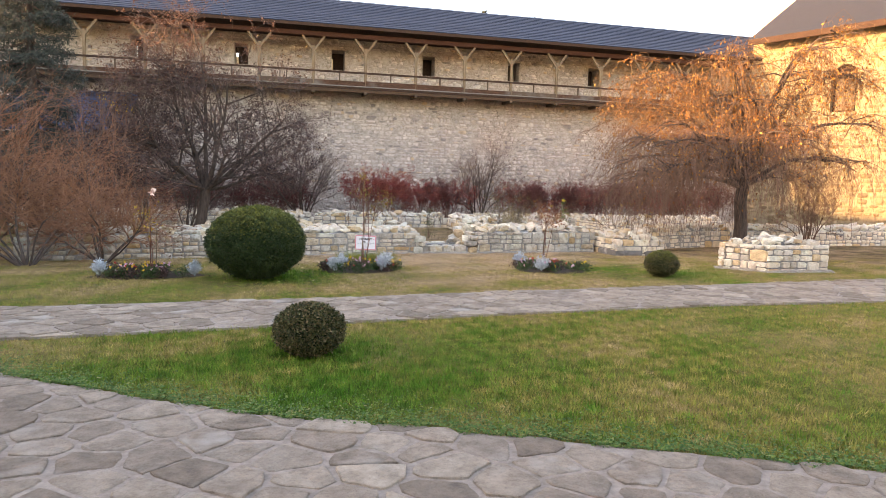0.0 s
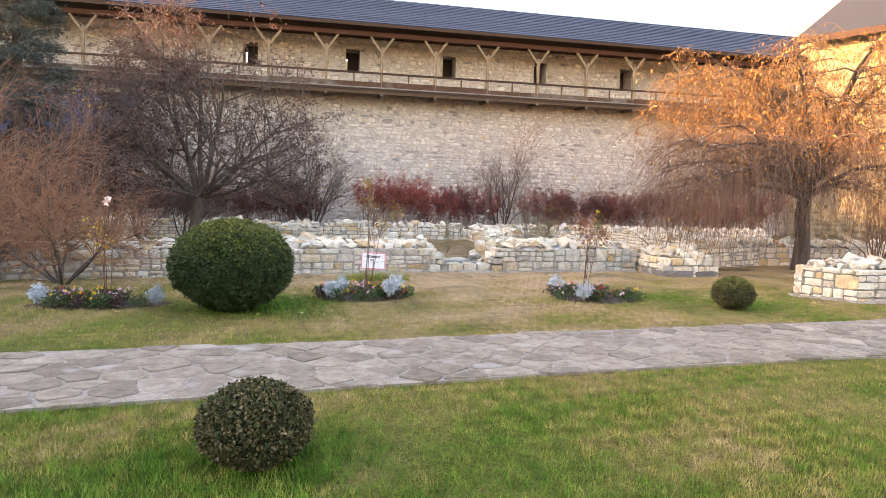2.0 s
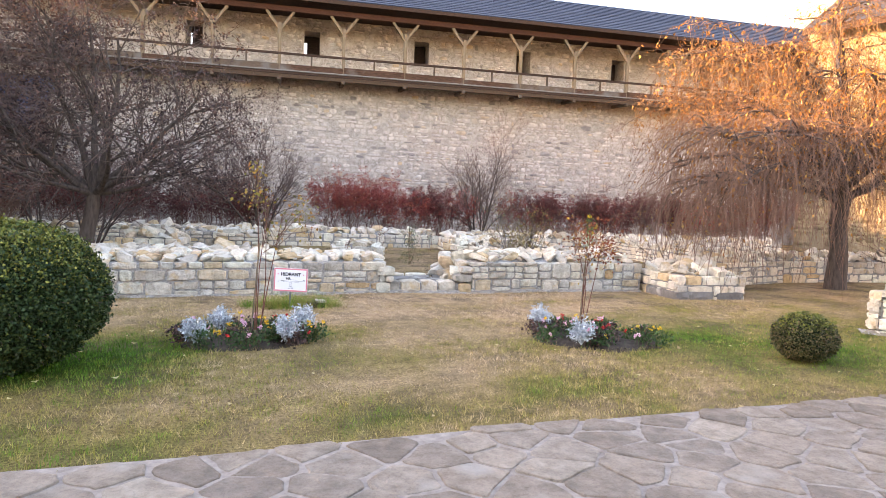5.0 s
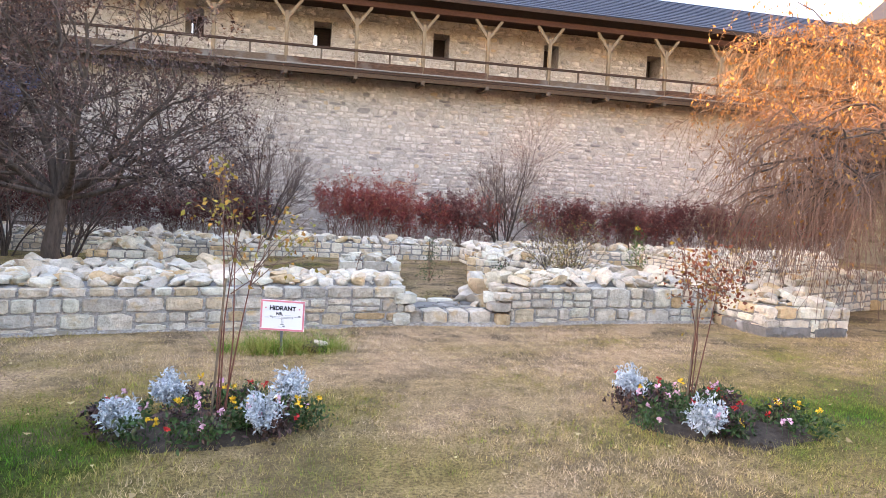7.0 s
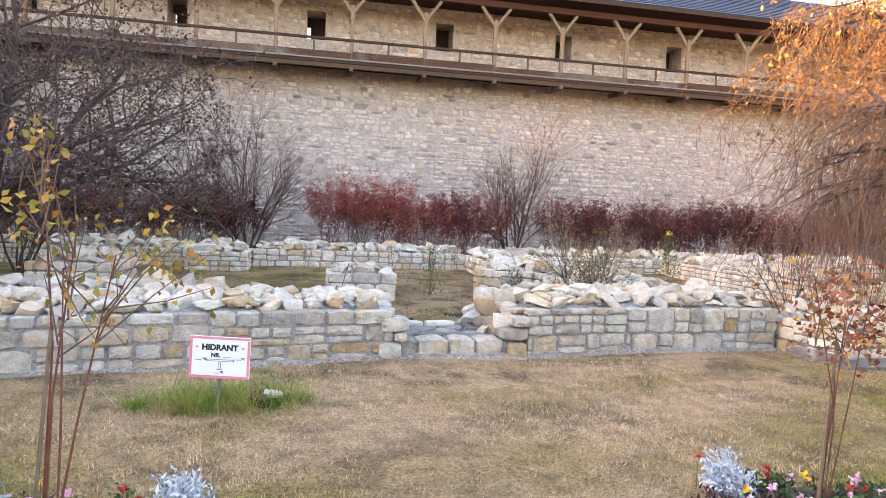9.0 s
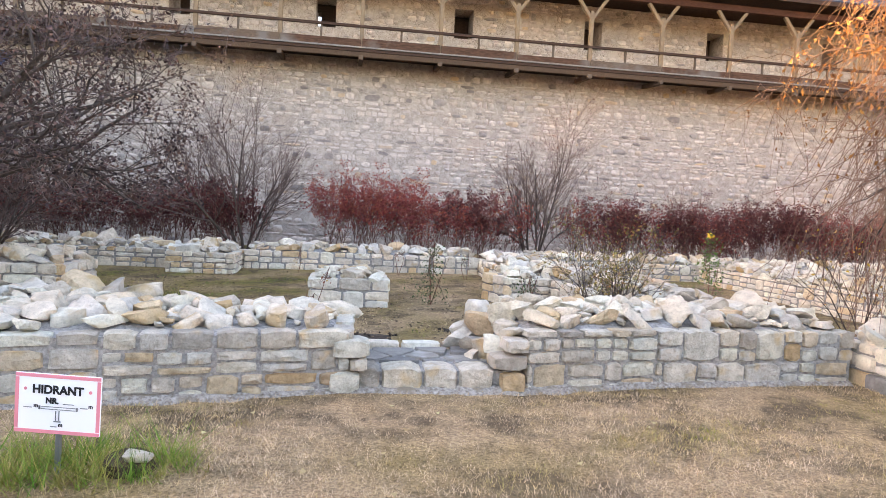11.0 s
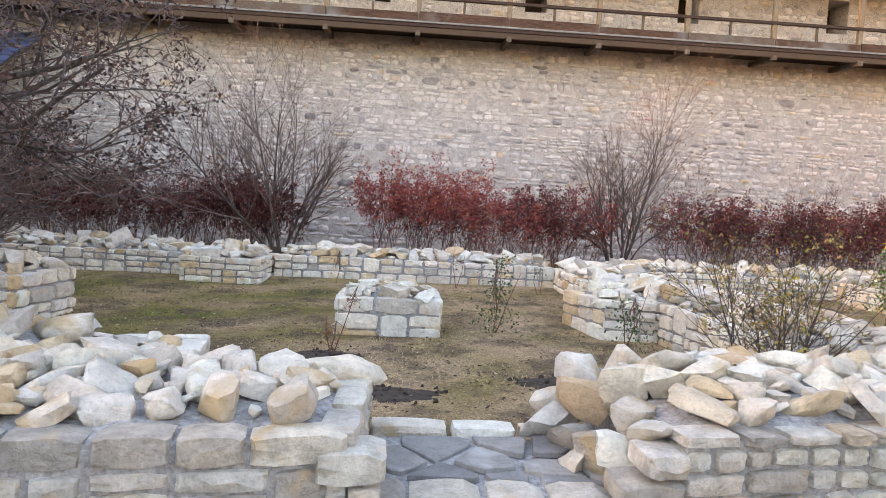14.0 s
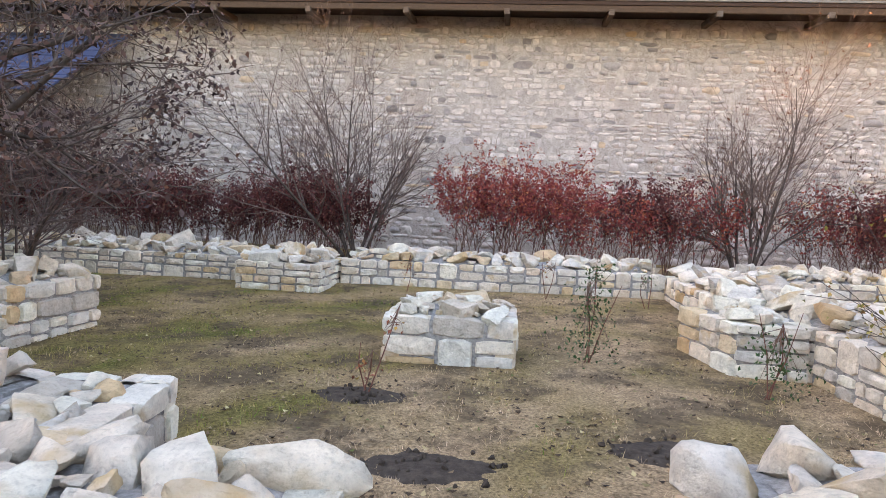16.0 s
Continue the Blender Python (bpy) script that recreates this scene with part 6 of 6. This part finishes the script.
# ---- ground ----
def make_ground():
    xs = np.concatenate(([-900, -300, -120, -60], np.arange(-30, 34, 0.4), [60, 120, 300, 900]))
    ys = np.concatenate(([-900, -300, -100, -40], np.arange(-12, 46, 0.4), [60, 90, 300, 900]))
    nx, ny = len(xs), len(ys)
    X, Y = np.meshgrid(xs, ys)
    Z = np.interp(Y, [-600, 11.5, 16, 22, 25.5, 29, 40, 90, 600], [0, 0, -0.1, -0.1, 0.0, 0.12, 0.3, 0.3, 0.3]) - 0.004 + 0.012 * np.sin(X * 1.7 + Y * 0.9) * np.sin(Y * 1.3)
    V = np.stack([X, Y, Z], -1).reshape(-1, 3)
    i = (np.arange(ny - 1)[:, None] * nx + np.arange(nx - 1)[None]).ravel()
    F = np.stack([i, i + 1, i + nx + 1, i + nx], -1).ravel()
    dry = np.clip(dryness(V[:, 0], V[:, 1]), 0, 1)
    bare = np.clip(np.interp(V[:, 1], [8, 9.5, 14.6, 15.8, 18], [0.0, 0.5, 0.75, 1.25, 1.0]), 0, 1)
    tint = np.stack([dry, bare, np.zeros(len(V)), np.ones(len(V))], -1)
    tagged(new("ground", np_mesh("ground", V, F, np.full(len(i), 4), M_TURFMAT, tint)), "turf and bare soil of the monastery yard", "ground", kind="structure")


make_ground()


def blades(name, label, n, x0, x1, y0, y1, keep, h, wid, seed, fade=None, tint=None, bend=1.0):
    rng = np.random.default_rng(seed)
    X, Y = rng.uniform(x0, x1, n), rng.uniform(y0, y1, n)
    ok = keep(X, Y)
    if fade is not None:
        ok &= rng.random(n) < fade(X, Y)
    for bx, by, a, b in BEDS:
        ok &= ((X - bx) / a) ** 2 + ((Y - by) / b) ** 2 > 1
    X, Y = X[ok], Y[ok]
    n = len(X)
    dry = (dryness(X, Y) if tint is None else tint + 0.14 * smooth_noise(X, Y, 0.3, 35)) + rng.normal(0, 0.09, n)
    H = h * rng.uniform(0.55, 1.3, n) * (1 + 0.35 * np.clip(smooth_noise(X, Y, 0.17, 31), -1, 1.4)) * np.where(dry < 0.2, 1.35, np.where(dry > 0.65, 0.8, 1.0))
    a = rng.uniform(0, 6.283, n)
    lean = bend * rng.uniform(0.15, 1.0, n) * np.where(dry > 0.6, 1.7, 1.0)
    Z = np.interp(Y, [-600, 11.5, 16, 22, 25.5, 29], [0, 0, -0.1, -0.1, 0.0, 0.12]) - 0.008
    B = np.stack([X, Y, Z], -1)
    T = B + np.stack([np.cos(a) * lean * H, np.sin(a) * lean * H, H], -1)
    b = a + rng.uniform(0.8, 2.3, n)
    S = np.stack([np.cos(b), np.sin(b), np.zeros(n)], -1) * (wid * rng.uniform(0.6, 1.3, n))[:, None]
    V = np.stack([B - S, B + S, T], 1).reshape(-1, 3)
    lit = np.clip(0.6 * rng.random(n) + 0.2 + 0.26 * smooth_noise(X, Y, 0.2, 33), 0, 1)
    C = np.repeat(np.stack([np.clip(dry, 0, 1), lit, np.zeros(n), np.ones(n)], -1), 3, axis=0)
    tagged(new(name, np_mesh(name, V, np.arange(3 * n), np.full(n, 3), M_GRASS, C)), label, "grass", kind="stuff")


def lawn_a(X, Y):
    e = np.interp(X, [-30, -4, -2.2, -0.7, 0.05, 0.86, 2.0, 3.2, 6, 30], [12, 7.0, 5.6, 4.6, 4.18, 3.88, 3.35, 2.8, 1.7, -6])
    f = np.interp(X, [-30, -2.6, 1.1, 2.6, 3.9, 5.8, 8.6, 30], [6.4, 6.82, 7.28, 7.47, 7.62, 7.76, 7.8, 9.6])
    w = 0.04 * np.sin(X * 9) + 0.03 * np.sin(X * 23)
    return (Y > e - 0.05 + w) & (Y < f + 0.07 + w * 0.8)


def lawn_b(X, Y):
    f = np.interp(X, [-30, -3.3, 1.1, 2.7, 4.8, 7.6, 11.2, 30], [8.4, 8.6, 8.98, 9.2, 9.42, 9.68, 10.1, 12.3])
    w = 0.04 * np.sin(X * 8) + 0.03 * np.sin(X * 21)
    return (Y > f - 0.06 + w) & ~in_poly(WALLS[0], X, Y) & ~in_poly(WALLS[1], X, Y)


blades("lawn_grass", "green mown lawn grass, yellowing in places", 1200000, -5, 11, -2, 8.4, lawn_a, 0.038, 0.0025, 601, lambda X, Y: np.interp(np.hypot(X - 1.2, Y - 4.8), [0, 2.5, 5, 11], [1.0, 0.9, 0.45, 0.18]))
blades("dry_grass", "short dry straw-coloured grass before the ruin", 560000, -7, 14, 8.3, 16.9, lawn_b, 0.034, 0.0024, 602, lambda X, Y: np.interp(np.abs(X - 3.3), [0, 5, 11], [1.0, 0.8, 0.3]))
blades("ruin_grass", "sparse dry grass inside the ruin", 200000, -8, 14, 16.8, 27.5, lawn_b, 0.036, 0.003, 603, lambda X, Y: np.interp(np.abs(X - 3.0), [0, 4, 11], [1.0, 0.85, 0.3]) * np.clip(0.55 + 0.6 * smooth_noise(X, Y, 0.8, 9), 0.06, 1))
blades("grass_tuft", "long green grass tuft at the hydrant sign", 7000, 0.9, 2.6, 14.2, 15.2, lambda X, Y: ((X - 1.72) / 0.78) ** 2 + ((Y - 14.72) / 0.4) ** 2 < 1, 0.15, 0.003, 604, lambda X, Y: 1.0 - ((X - 1.72) / 0.78) ** 2 - ((Y - 14.72) / 0.4) ** 2 + 0.5 * smooth_noise(X, Y, 0.35, 36), 0.36, 1.9)

# broad-leaved weeds along the edges of the paving
rnge = np.random.default_rng(73)
EX = rnge.uniform(-4.5, 6.0, 20000)
EY = np.array([court_edge(v) for v in EX]) + rnge.exponential(0.15, 20000) - 0.05 + 0.05 * np.sin(EX * 5) * np.sin(EX * 13)
oke = lawn_a(EX, EY) | (rnge.random(20000) < 0.25)
tagged(new("edge_weeds", leaves("edge_weeds", np.stack([EX, EY, rnge.uniform(0.02, 0.05, 20000)], -1)[oke], 0.019, M_WEED, 0.5, rnge, (0, 0, 0.5), 0.75, True)), "low green broad-leaved weeds along the paving edge", "weeds", kind="stuff")

# litter inside the ruin
rngk = np.random.default_rng(72)
KX, KY = rngk.uniform(-2.5, 8, 12000), rngk.uniform(17.5, 26.5, 12000)
okk = lawn_b(KX, KY) & (smooth_noise(KX, KY, 1.3, 14) > -0.35)
KZ = np.interp(KY, [11.5, 16, 22, 25.5], [0, -0.1, -0.1, 0.0]) + 0.012
tagged(new("leaf_litter", leaves("leaf_litter", np.stack([KX, KY, KZ], -1)[okk], 0.036, M_LITTER, 0.6, rngk, None, 0.6, True)), "brown leaf litter and dead stalks on the soil", "leaves", kind="stuff")

# fallen leaves
rngl = np.random.default_rng(71)
LX, LY = rngl.uniform(-3, 9, 420), rngl.uniform(9.5, 24, 420)
okl = ~in_poly(WALLS[0], LX, LY) & ~in_poly(WALLS[1], LX, LY)
LZ = np.interp(LY, [11.5, 16, 22, 25.5], [0, -0.1, -0.1, 0.0]) + 0.02
tagged(new("fallen_leaves", leaves("fallen_leaves", np.stack([LX, LY, LZ], -1)[okl], 0.042, M_LEAF_DRY, 0.5, rngl, None, 0.7, True)), "scattered dry fallen leaves on the grass", "leaves", kind="stuff")
